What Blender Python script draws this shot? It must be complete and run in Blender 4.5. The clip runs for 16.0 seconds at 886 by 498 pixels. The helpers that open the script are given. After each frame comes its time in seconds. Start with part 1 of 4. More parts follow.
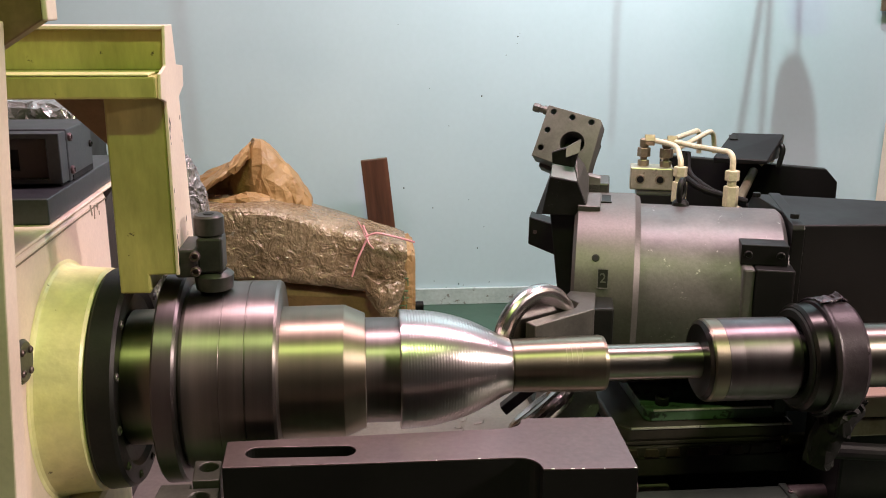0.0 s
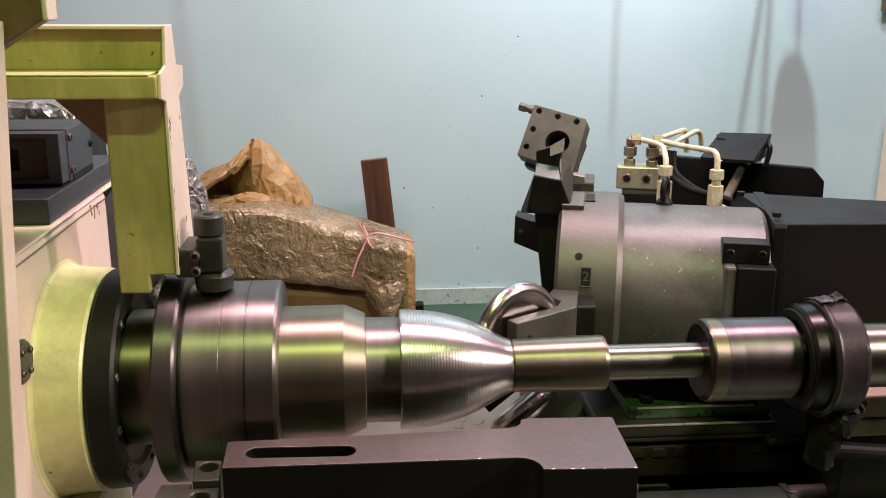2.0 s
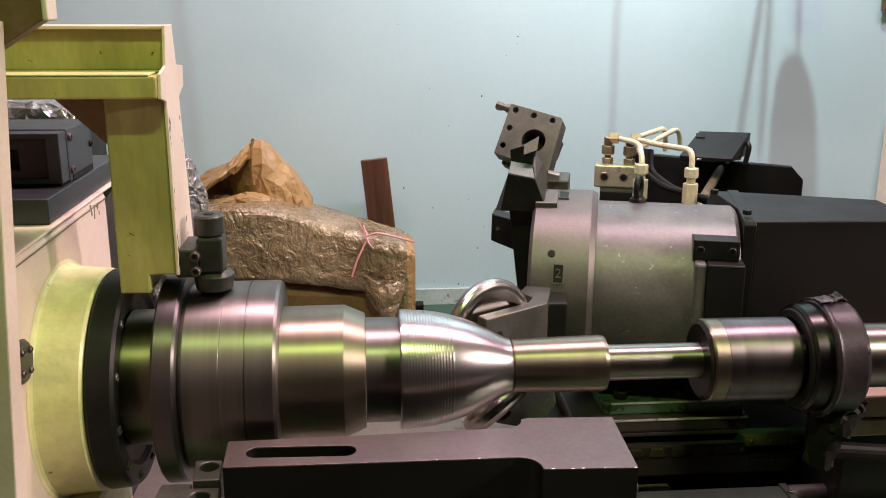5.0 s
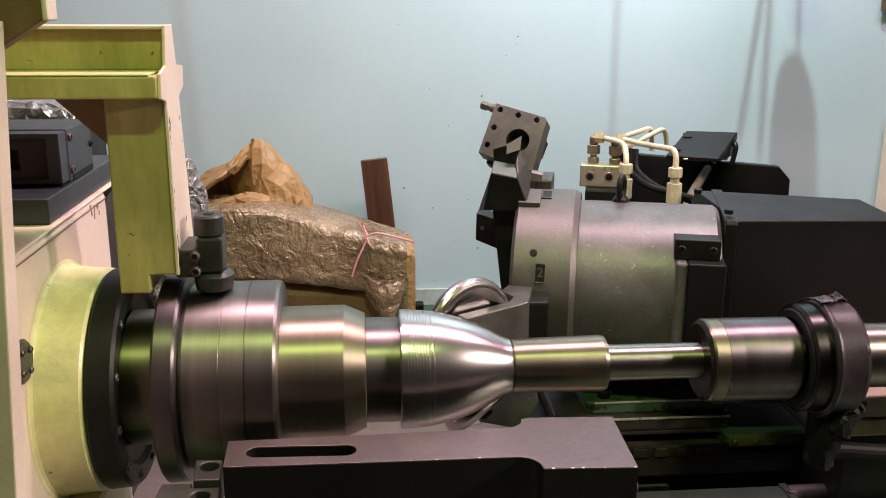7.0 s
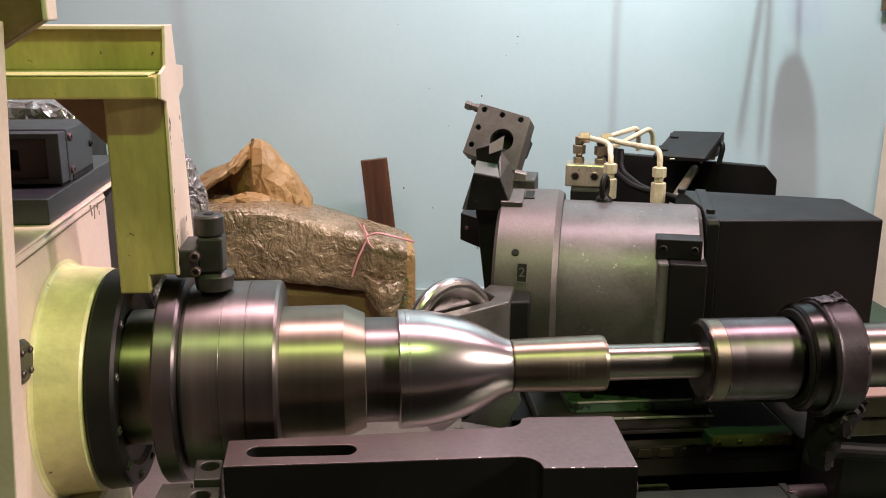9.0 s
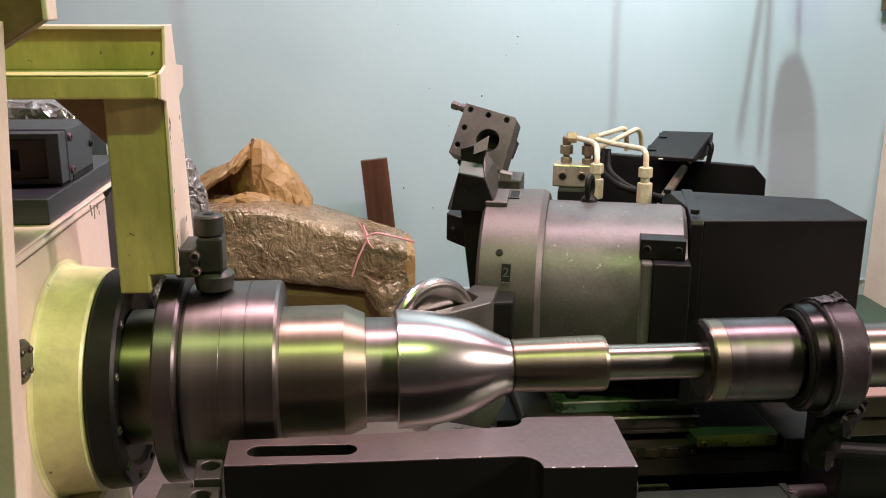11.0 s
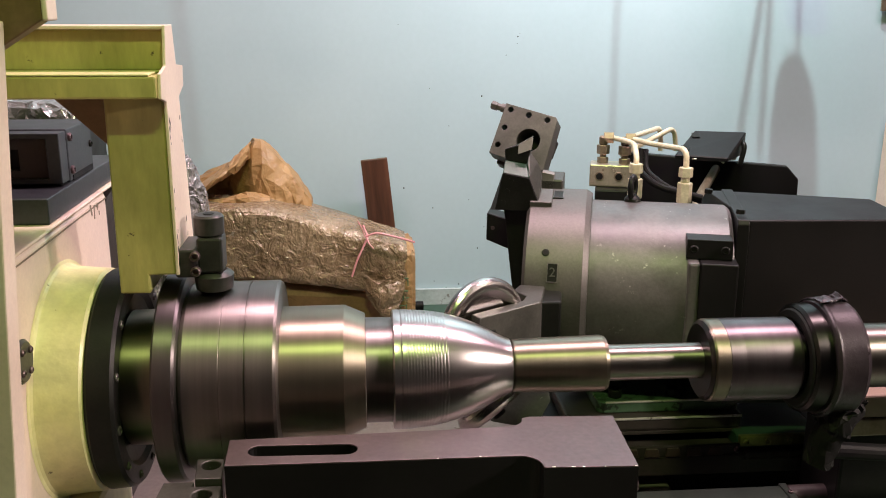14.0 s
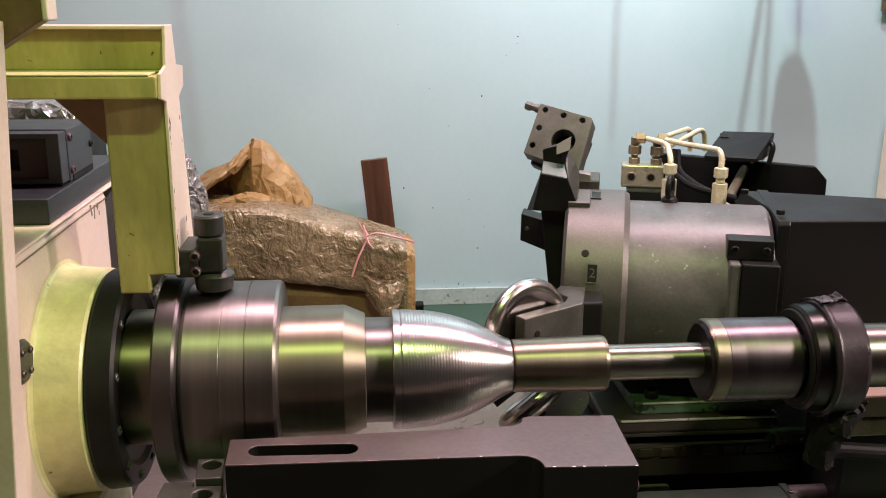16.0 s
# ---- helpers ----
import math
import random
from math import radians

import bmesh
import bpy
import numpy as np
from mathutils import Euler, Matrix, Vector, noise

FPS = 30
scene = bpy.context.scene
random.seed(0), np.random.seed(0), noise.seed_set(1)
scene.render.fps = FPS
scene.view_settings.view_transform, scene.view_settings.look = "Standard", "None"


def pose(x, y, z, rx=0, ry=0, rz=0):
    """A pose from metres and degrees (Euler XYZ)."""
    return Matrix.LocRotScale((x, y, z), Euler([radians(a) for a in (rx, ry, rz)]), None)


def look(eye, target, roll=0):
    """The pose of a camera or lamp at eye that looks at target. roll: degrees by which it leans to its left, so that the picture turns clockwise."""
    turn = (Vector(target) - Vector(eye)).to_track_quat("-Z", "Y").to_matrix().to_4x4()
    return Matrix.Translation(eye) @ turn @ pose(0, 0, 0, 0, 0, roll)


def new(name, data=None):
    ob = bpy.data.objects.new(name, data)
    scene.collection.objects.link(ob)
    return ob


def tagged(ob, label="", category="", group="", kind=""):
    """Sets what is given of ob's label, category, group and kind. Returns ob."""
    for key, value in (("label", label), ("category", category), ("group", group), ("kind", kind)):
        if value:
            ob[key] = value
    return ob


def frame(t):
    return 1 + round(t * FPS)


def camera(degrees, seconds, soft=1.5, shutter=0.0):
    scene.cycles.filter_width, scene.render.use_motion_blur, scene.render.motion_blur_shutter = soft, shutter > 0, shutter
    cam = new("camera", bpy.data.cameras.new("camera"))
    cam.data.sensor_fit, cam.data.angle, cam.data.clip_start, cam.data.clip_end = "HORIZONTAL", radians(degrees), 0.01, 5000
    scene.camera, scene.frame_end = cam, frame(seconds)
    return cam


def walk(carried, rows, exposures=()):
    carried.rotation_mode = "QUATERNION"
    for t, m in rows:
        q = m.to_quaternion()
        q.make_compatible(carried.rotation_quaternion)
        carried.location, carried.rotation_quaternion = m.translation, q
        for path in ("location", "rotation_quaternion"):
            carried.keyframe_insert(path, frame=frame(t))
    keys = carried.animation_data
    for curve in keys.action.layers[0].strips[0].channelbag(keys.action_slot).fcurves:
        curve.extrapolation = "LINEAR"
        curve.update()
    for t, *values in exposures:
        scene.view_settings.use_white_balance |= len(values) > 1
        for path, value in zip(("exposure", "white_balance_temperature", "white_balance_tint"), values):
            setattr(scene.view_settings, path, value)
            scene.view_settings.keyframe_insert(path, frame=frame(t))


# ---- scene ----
SPIN = 1.9          # turns a second
AX = 1.091          # height of the spindle axis
cam = camera(51.52, 16.0, soft=1.0, shutter=0.4)


def stand(yaw, pitch, roll, x, y, z):
    """A camera pose from its heading to the right of +y, its downward tilt and its lean, in degrees."""
    return pose(x, y, z) @ pose(0, 0, 0, 0, 0, -yaw) @ pose(0, 0, 0, 90 - pitch) @ pose(0, 0, 0, 0, 0, roll)


EYE = stand(5.0, 15.08, 0.25, 0.0, -1.39, 1.667)
walk(cam, [(0.0, EYE), (16.0, EYE)], exposures=[(0.0, 0.0, 6640, 10.5), (16.0, 0.0, 6640, 10.5)])

# ---- world and lamps ----
world = bpy.data.worlds.new("world")
scene.world = world
world.use_nodes = True
world.node_tree.nodes["Background"].inputs[0].default_value = (0.75, 0.85, 0.8, 1)
world.node_tree.nodes["Background"].inputs[1].default_value = 0.02


def strip_lamp(name, m, length, width, power, color):
    data = bpy.data.lights.new(name, "AREA")
    data.shape, data.size, data.size_y, data.energy, data.color = "RECTANGLE", length, width, power, color
    ob = new(name, data)
    ob.matrix_world = m
    return ob


strip_lamp("tube_light_warm", look((0.55, 0.38, 3.0), (0.55, 0.38, 0.9)), 2.6, 0.14, 76, (1.0, 0.68, 0.77))
strip_lamp("lamp_green", look((0.12, -1.10, 2.95), (0.1, 0.2, 1.0)), 0.30, 0.05, 18.5, (0.72, 1.0, 0.32))
wall_lamp = strip_lamp("lamp_by_wall", look((1.0, 0.70, 3.1), (0.85, 1.45, 2.45)), 0.05, 0.05, 29, (0.80, 1.0, 0.96))
wall_lamp.data.spread = radians(135)
side = strip_lamp("side_lamp", look((2.6, -0.75, 2.25), (0.3, -0.22, 0.78)), 0.20, 0.20, 10.5, (1.0, 0.82, 0.75))
side.data.spread = radians(62)


# ---- materials ----
def nodes_of(name):
    m = bpy.data.materials.new(name)
    m.use_nodes = True
    nt = m.node_tree
    return m, nt, nt.nodes["Principled BSDF"]


def noise_tex(nt, scale, detail=6.0, rough=0.6, stretch=None, space="Object"):
    co = nt.nodes.new("ShaderNodeTexCoord")
    mp = nt.nodes.new("ShaderNodeMapping")
    nt.links.new(co.outputs[space], mp.inputs[0])
    if stretch:
        mp.inputs["Scale"].default_value = stretch
    n = nt.nodes.new("ShaderNodeTexNoise")
    n.inputs["Scale"].default_value, n.inputs["Detail"].default_value, n.inputs["Roughness"].default_value = scale, detail, rough
    nt.links.new(mp.outputs[0], n.inputs["Vector"])
    return n


def ramp(nt, src, stops):
    r = nt.nodes.new("ShaderNodeValToRGB")
    el = r.color_ramp.elements
    while len(el) < len(stops):
        el.new(0.5)
    for e, (p, c) in zip(el, stops):
        e.position, e.color = p, (*c, 1) if len(c) == 3 else (c[0], c[0], c[0], 1)
    nt.links.new(src, r.inputs[0])
    return r


def mix(nt, fac, a, b, mode="MIX"):
    m = nt.nodes.new("ShaderNodeMix")
    m.data_type, m.blend_type = "RGBA", mode
    for sock, v in ((m.inputs[0], fac), (m.inputs[6], a), (m.inputs[7], b)):
        if isinstance(v, (int, float)):
            sock.default_value = v
        elif isinstance(v, tuple):
            sock.default_value = (*v, 1)
        else:
            nt.links.new(v, sock)
    return m.outputs[2]


def bump(nt, bsdf, src, strength, dist=0.002):
    b = nt.nodes.new("ShaderNodeBump")
    b.inputs["Strength"].default_value, b.inputs["Distance"].default_value = strength, dist
    nt.links.new(src, b.inputs["Height"])
    nt.links.new(b.outputs[0], bsdf.inputs["Normal"])


def surface(name, a, b, rough=(0.4, 0.6), metal=0.0, scale=14.0, fine=180.0, spot=None, spot_at=0.66, spot_scale=30.0,
            relief=0.25, stretch=None, spec=0.5, dist=0.0015, grainy=0.7):
    """A worn surface: two tones in broad patches, fine grain in tone and relief, chips of a third tone."""
    m, nt, bs = nodes_of(name)
    broad = noise_tex(nt, scale, 5, 0.6, stretch)
    grain = noise_tex(nt, fine, 3, 0.6, stretch)
    tone = ramp(nt, broad.outputs[0], [(0.32, a), (0.68, b)]).outputs[0]
    g = ramp(nt, grain.outputs[0], [(0.3, (0.82,)), (0.7, (1.12,))]).outputs[0]
    col = mix(nt, grainy, tone, g, "MULTIPLY")
    if spot:
        sp = noise_tex(nt, spot_scale, 8, 0.65)
        mask = ramp(nt, sp.outputs[0], [(spot_at, (0,)), (spot_at + 0.03, (1,))]).outputs[0]
        col = mix(nt, mask, col, spot)
    nt.links.new(col, bs.inputs["Base Color"])
    r = ramp(nt, broad.outputs[0], [(0.3, (rough[0],)), (0.7, (rough[1],))])
    nt.links.new(r.outputs[0], bs.inputs["Roughness"])
    bs.inputs["Metallic"].default_value = metal
    bs.inputs["Specular IOR Level"].default_value = spec
    bump(nt, bs, grain.outputs[0], relief, dist)
    return m


def turned(name, a, b, rough=0.25, bands=90.0, relief=0.0, metal=1.0, aniso=0.78, contrast=0.08):
    """Metal turned on a lathe: tone and fine grooves change along x only, smears run round."""
    m, nt, bs = nodes_of(name)
    ring = noise_tex(nt, bands, 4, 0.7, (1, 0.02, 0.02))
    broad = noise_tex(nt, 9, 4, 0.6, (1, 0.25, 0.25))
    tone = ramp(nt, broad.outputs[0], [(0.3, a), (0.7, b)]).outputs[0]
    g = ramp(nt, ring.outputs[0], [(0.3, (1 - contrast,)), (0.7, (1 + contrast,))]).outputs[0]
    nt.links.new(mix(nt, 0.8, tone, g, "MULTIPLY"), bs.inputs["Base Color"])
    r = ramp(nt, ring.outputs[0], [(0.3, (rough * (1 - contrast * 0.5),)), (0.7, (rough * (1 + contrast * 0.8),))])
    nt.links.new(r.outputs[0], bs.inputs["Roughness"])
    bs.inputs["Metallic"].default_value = metal
    bs.inputs["Anisotropic"].default_value, bs.inputs["Anisotropic Rotation"].default_value = aniso, 0.25
    tangent = nt.nodes.new("ShaderNodeTangent")
    tangent.direction_type, tangent.axis = "RADIAL", "X"
    nt.links.new(tangent.outputs[0], bs.inputs["Tangent"])
    if relief:
        bump(nt, bs, ring.outputs[0], relief, 0.0006)
    return m


M_WALL = surface("wall_paint", (0.405, 0.54, 0.605), (0.445, 0.58, 0.645), (0.45, 0.6), 0, 1.6, 60, (0.20, 0.26, 0.27), 0.82, 26, 0.03, grainy=0.1)
M_GREEN = surface("green_paint", (0.29, 0.265, 0.092), (0.52, 0.455, 0.175), (0.33, 0.5), 0, 13, 110, (0.085, 0.062, 0.028), 0.655, 38, 0.2, (1, 1, 0.3), grainy=0.5)
M_CREAM = surface("cream_paint", (0.68, 0.55, 0.46), (0.78, 0.66, 0.56), (0.35, 0.5), 0, 7, 150, (0.25, 0.20, 0.16), 0.72, 40, 0.06, grainy=0.3)
M_HOUSE = surface("housing_paint", (0.60, 0.575, 0.27), (0.72, 0.69, 0.40), (0.26, 0.42), 0, 6, 38, (0.20, 0.18, 0.08), 0.67, 46, 0.4, dist=0.003)
M_CAST = surface("cast_iron_paint", (0.086, 0.079, 0.081), (0.150, 0.139, 0.141), (0.34, 0.50), 0.25, 9, 120, (0.34, 0.33, 0.32), 0.65, 50, 0.26, dist=0.0014)
M_CASTG = surface("rough_green_casting", (0.072, 0.080, 0.070), (0.122, 0.130, 0.118), (0.36, 0.55), 0.25, 14, 130, (0.32, 0.33, 0.31), 0.67, 70, 0.35, dist=0.002)
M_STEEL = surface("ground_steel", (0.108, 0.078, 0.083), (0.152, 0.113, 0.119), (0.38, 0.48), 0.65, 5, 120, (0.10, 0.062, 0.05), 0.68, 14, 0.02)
M_RING = surface("oiled_ring_steel", (0.098, 0.090, 0.086), (0.150, 0.139, 0.133), (0.42, 0.56), 0.55, 9, 200, (0.08, 0.07, 0.06), 0.72, 60, 0.1)
M_TOOL = surface("tool_steel", (0.066, 0.064, 0.060), (0.125, 0.12, 0.112), (0.36, 0.52), 0.6, 12, 160, (0.42, 0.42, 0.42), 0.70, 60, 0.15)
M_BLACK = surface("black_oxide", (0.008, 0.008, 0.008), (0.016, 0.016, 0.015), (0.35, 0.5), 0.2, 12, 160, (0.08, 0.075, 0.07), 0.76, 50, 0.12, spec=0.22)
# also on the tool arm's bar, standing in for shade on its sides
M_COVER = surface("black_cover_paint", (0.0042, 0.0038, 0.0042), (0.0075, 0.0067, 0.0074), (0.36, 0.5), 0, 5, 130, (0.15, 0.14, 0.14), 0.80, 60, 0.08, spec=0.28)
M_DGREEN = surface("dark_green_paint", (0.042, 0.080, 0.048), (0.078, 0.135, 0.084), (0.25, 0.45), 0, 14, 90, (0.012, 0.016, 0.012), 0.57, 30, 0.3)
M_TRAYGREEN = surface("tray_green_paint", (0.022, 0.055, 0.038), (0.035, 0.082, 0.056), (0.3, 0.5), 0, 6, 90, (0.3, 0.3, 0.28), 0.72, 30, 0.2)
M_TRAY = surface("tray_sheet", (0.17, 0.15, 0.135), (0.23, 0.20, 0.18), (0.3, 0.5), 0.2, 6, 90, (0.25, 0.2, 0.17), 0.66, 20, 0.15)
M_PIPE = surface("cream_pipe_paint", (0.55, 0.48, 0.32), (0.72, 0.66, 0.50), (0.3, 0.45), 0.1, 20, 160, (0.22, 0.15, 0.08), 0.70, 60, 0.15)
M_FIT = surface("zinc_fitting", (0.40, 0.36, 0.27), (0.55, 0.50, 0.40), (0.25, 0.4), 0.7, 30, 200, (0.2, 0.13, 0.08), 0.68, 70, 0.1)
M_FITB = surface("brown_fitting", (0.24, 0.185, 0.125), (0.36, 0.30, 0.22), (0.3, 0.45), 0.7, 30, 200, None, relief=0.1)
M_BRASS = surface("oily_brass", (0.16, 0.16, 0.06), (0.28, 0.27, 0.10), (0.3, 0.45), 0.6, 20, 150, (0.05, 0.04, 0.02), 0.64, 40, 0.15)
M_WOOD = surface("stained_wood", (0.026, 0.010, 0.006), (0.11, 0.042, 0.024), (0.35, 0.5), 0, 24, 90, (0.03, 0.012, 0.008), 0.72, 30, 0.3, (1, 1, 0.08))
M_KRAFT = surface("kraft_paper", (0.27, 0.15, 0.058), (0.42, 0.26, 0.115), (0.42, 0.6), 0, 10, 60, (0.20, 0.10, 0.04), 0.66, 24, 0.4, dist=0.002)
M_CARTON = surface("brown_carton", (0.20, 0.11, 0.05), (0.28, 0.16, 0.075), (0.5, 0.7), 0, 8, 120, None, relief=0.2)
M_FILM = surface("dusty_plastic_film", (0.165, 0.113, 0.064), (0.33, 0.242, 0.152), (0.09, 0.33), 0.12, 7, 90, (0.48, 0.42, 0.35), 0.66, 26, 0.35, spec=0.9, dist=0.0012)
M_FOIL = surface("silver_film", (0.5, 0.5, 0.5), (0.7, 0.68, 0.68), (0.12, 0.3), 0.8, 20, 120, None, relief=0.5)
M_PINK = surface("pink_twine", (0.62, 0.25, 0.28), (0.72, 0.36, 0.38), (0.4, 0.6), 0, 40, 300)
M_INK = surface("green_ink", (0.05, 0.14, 0.06), (0.08, 0.18, 0.08), (0.6, 0.7), 0, 40, 300)
M_RED = surface("red_ink", (0.40, 0.08, 0.05), (0.46, 0.12, 0.08), (0.6, 0.7), 0, 40, 300)
M_RUBBER = surface("black_rubber", (0.008, 0.007, 0.008), (0.015, 0.014, 0.015), (0.4, 0.6), 0, 20, 200, spec=0.12)
M_STRAP = surface("worn_black_strap", (0.020, 0.0145, 0.0190), (0.042, 0.031, 0.039), (0.26, 0.42), 0.1, 14, 110, (0.26, 0.22, 0.24), 0.75, 50, 0.35)
M_CONCRETE = surface("concrete", (0.16, 0.16, 0.15), (0.24, 0.23, 0.22), (0.6, 0.8), 0, 3, 60)
M_PLASTER = surface("plain_plaster", (0.10, 0.11, 0.10), (0.14, 0.15, 0.135), (0.6, 0.8), 0, 2, 50)
M_MANDREL = turned("mandrel_steel", (0.175, 0.155, 0.147), (0.28, 0.25, 0.235), 0.43, 38, contrast=0.2)
M_FLANGE = turned("dark_flange_steel", (0.10, 0.09, 0.092), (0.16, 0.143, 0.146), 0.40, 60)
M_BEARING = turned("bearing_steel", (0.150, 0.128, 0.135), (0.205, 0.180, 0.190), 0.43, 48, contrast=0.14)
# pale tone for the highlights painted along the saddle and flange edges
M_EDGE = surface("edge_highlight", (0.50, 0.47, 0.44), (0.66, 0.63, 0.60), (0.3, 0.45), 0.5, 30, 200, (0.12, 0.11, 0.10), 0.60, 60, 0.1)
M_NOSE = turned("bronzed_steel", (0.235, 0.20, 0.155), (0.30, 0.262, 0.20), 0.42, 55, contrast=0.1)
M_SHAFT = turned("bright_shaft", (0.25, 0.225, 0.20), (0.31, 0.285, 0.26), 0.36, 50)
M_DARKTURN = turned("dark_turned_steel", (0.045, 0.043, 0.042), (0.075, 0.07, 0.066), 0.32, 70)
M_SHELL = turned("spun_shell", (0.43, 0.395, 0.395), (0.55, 0.51, 0.51), 0.28, 120, aniso=0.45, contrast=0.035)
M_ROLLER = turned("polished_roller", (0.36, 0.335, 0.325), (0.46, 0.43, 0.42), 0.25, 60, 0.01, aniso=0.4)
# also used for the gusset, where the brown stands in for shade
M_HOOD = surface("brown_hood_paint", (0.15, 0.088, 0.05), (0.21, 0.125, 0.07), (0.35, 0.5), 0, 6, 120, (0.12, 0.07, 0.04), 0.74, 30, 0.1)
M_BEIGE = surface("beige_paint", (0.36, 0.27, 0.20), (0.45, 0.345, 0.26), (0.4, 0.55), 0, 7, 150, (0.20, 0.14, 0.10), 0.72, 40, 0.06, grainy=0.3)
M_BASE = surface("grimy_skirting", (0.33, 0.41, 0.41), (0.42, 0.50, 0.51), (0.5, 0.7), 0, 9, 90, (0.15, 0.15, 0.13), 0.585, 22, 0.2)
M_WRAPPING = surface("grey_plastic_film", (0.16, 0.15, 0.155), (0.32, 0.31, 0.32), (0.12, 0.3), 0.3, 16, 120, (0.6, 0.6, 0.6), 0.68, 50, 0.4, spec=0.8)
M_RAIL = surface("oily_green_rail", (0.012, 0.018, 0.014), (0.024, 0.034, 0.026), (0.55, 0.7), 0.0, 9, 150, (0.07, 0.07, 0.06), 0.72, 45, 0.15, spec=0.2)
M_DTOOL = surface("oily_dark_steel", (0.040, 0.040, 0.039), (0.072, 0.071, 0.068), (0.32, 0.48), 0.6, 14, 180, (0.22, 0.21, 0.20), 0.72, 60, 0.15)
M_SLIDE = surface("oily_brown_iron", (0.032, 0.026, 0.025), (0.056, 0.045, 0.042), (0.32, 0.48), 0.2, 9, 150, (0.12, 0.10, 0.09), 0.72, 45, 0.15)
M_VALVE = surface("blue_grey_steel", (0.040, 0.046, 0.052), (0.070, 0.078, 0.086), (0.35, 0.5), 0.5, 8, 140, (0.16, 0.15, 0.14), 0.74, 40, 0.1)
M_HOODDARK = surface("dark_brown_lining", (0.020, 0.012, 0.009), (0.034, 0.021, 0.016), (0.4, 0.6), 0, 8, 100)


def creased(m, scale, strength, dist, stretch=None):
    """Adds sharp folds to a sheet: ridged noise at two sizes, on top of its own relief."""
    nt = m.node_tree
    bs = nt.nodes["Principled BSDF"]
    below = bs.inputs["Normal"].links[0].from_socket
    for k, (sc, st) in enumerate(((scale, strength), (scale * 2.7, strength * 0.7))):
        n = noise_tex(nt, sc, 3, 0.55, stretch)
        n.inputs["Distortion"].default_value = 0.8
        fold = ramp(nt, n.outputs[0], [(0.34, (0,)), (0.5, (1,)), (0.66, (0,))])
        b = nt.nodes.new("ShaderNodeBump")
        b.inputs["Strength"].default_value, b.inputs["Distance"].default_value = st, dist / (1 + k)
        nt.links.new(fold.outputs[0], b.inputs["Height"])
        nt.links.new(below, b.inputs["Normal"])
        below = b.outputs[0]
    nt.links.new(below, bs.inputs["Normal"])


creased(M_FILM, 6, 0.45, 0.012, (1, 1, 0.7))
creased(M_FILM, 21, 0.65, 0.005)
creased(M_KRAFT, 8, 0.4, 0.007)
creased(M_WRAPPING, 16, 0.8, 0.01)
M_WHITE = surface("white_scratch", (0.7, 0.7, 0.66), (0.8, 0.8, 0.76), (0.4, 0.6), 0, 40, 200)
M_PAD = surface("oily_brown_pad", (0.036, 0.023, 0.017), (0.062, 0.041, 0.030), (0.4, 0.55), 0, 20, 150, (0.02, 0.014, 0.010), 0.66, 50, 0.2)
M_PALE = surface("worn_pale_steel", (0.17, 0.158, 0.15), (0.27, 0.25, 0.24), (0.4, 0.55), 0.5, 14, 160, (0.10, 0.09, 0.085), 0.68, 60, 0.1)
M_SCRATCH = turned("scratched_steel", (0.34, 0.30, 0.235), (0.40, 0.355, 0.28), 0.55, 55)


# ---- mesh helpers ----
def part(name, bm, material, parent=None, label="", smooth=False, m=None):
    """Links a bmesh as one mesh object, under a thing or a part if given."""
    me = bpy.data.meshes.new(name)
    bmesh.ops.recalc_face_normals(bm, faces=bm.faces)
    bm.to_mesh(me)
    bm.free()
    if smooth:
        me.shade_smooth()
        me.set_sharp_from_angle(angle=radians(17))
    me.materials.append(material)
    ob = new(name, me)
    ob.parent = parent
    if m:
        ob.matrix_basis = m
    if label:
        ob["label"] = label
    return ob


def thing(name, label, category, m=None, kind="", group=""):
    ob = new(name)
    ob.empty_display_size = 0.05
    if m:
        ob.matrix_basis = m
    return tagged(ob, label, category, group, kind)


def box(x0, x1, y0, y1, z0, z1, bevel=0.003, seg=2):
    bm = bmesh.new()
    bmesh.ops.create_cube(bm, size=1)
    for v in bm.verts:
        v.co = ((x0 + x1) / 2 + v.co.x * (x1 - x0), (y0 + y1) / 2 + v.co.y * (y1 - y0), (z0 + z1) / 2 + v.co.z * (z1 - z0))
    if bevel:
        bmesh.ops.bevel(bm, geom=bm.edges[:], offset=bevel, segments=seg, affect="EDGES", profile=0.5)
    return bm


def prism(outline, lo, hi, axis="z", bevel=0.002, holes=()):
    """A plate with the outline in the plane across the axis, from lo to hi along it; round or long holes go through."""
    bm = bmesh.new()

    def at(a, b, h):
        return {"z": (a, b, h), "y": (a, h, b), "x": (h, a, b)}[axis]

    def ring(points, h):
        return [bm.verts.new(at(a, b, h)) for a, b in points]

    loops = [outline, *holes]
    caps = []
    for h in (lo, hi):
        edges, rings = [], []
        for pts in loops:
            r = ring(pts, h)
            rings.append(r)
            edges += [bm.edges.new((r[i], r[(i + 1) % len(r)])) for i in range(len(r))]
        if holes:
            bmesh.ops.triangle_fill(bm, use_beauty=True, edges=edges)
        else:
            bm.faces.new(rings[0])
        caps.append(rings)
    for a, b in zip(*caps):
        for i in range(len(a)):
            j = (i + 1) % len(a)
            bm.faces.new((a[i], a[j], b[j], b[i]))
    bmesh.ops.recalc_face_normals(bm, faces=bm.faces)
    if bevel:
        sharp = [e for e in bm.edges if len(e.link_faces) == 2 and e.calc_face_angle(0) > 0.5]
        bmesh.ops.bevel(bm, geom=sharp, offset=bevel, segments=2, affect="EDGES", profile=0.5, clamp_overlap=True)
    return bm


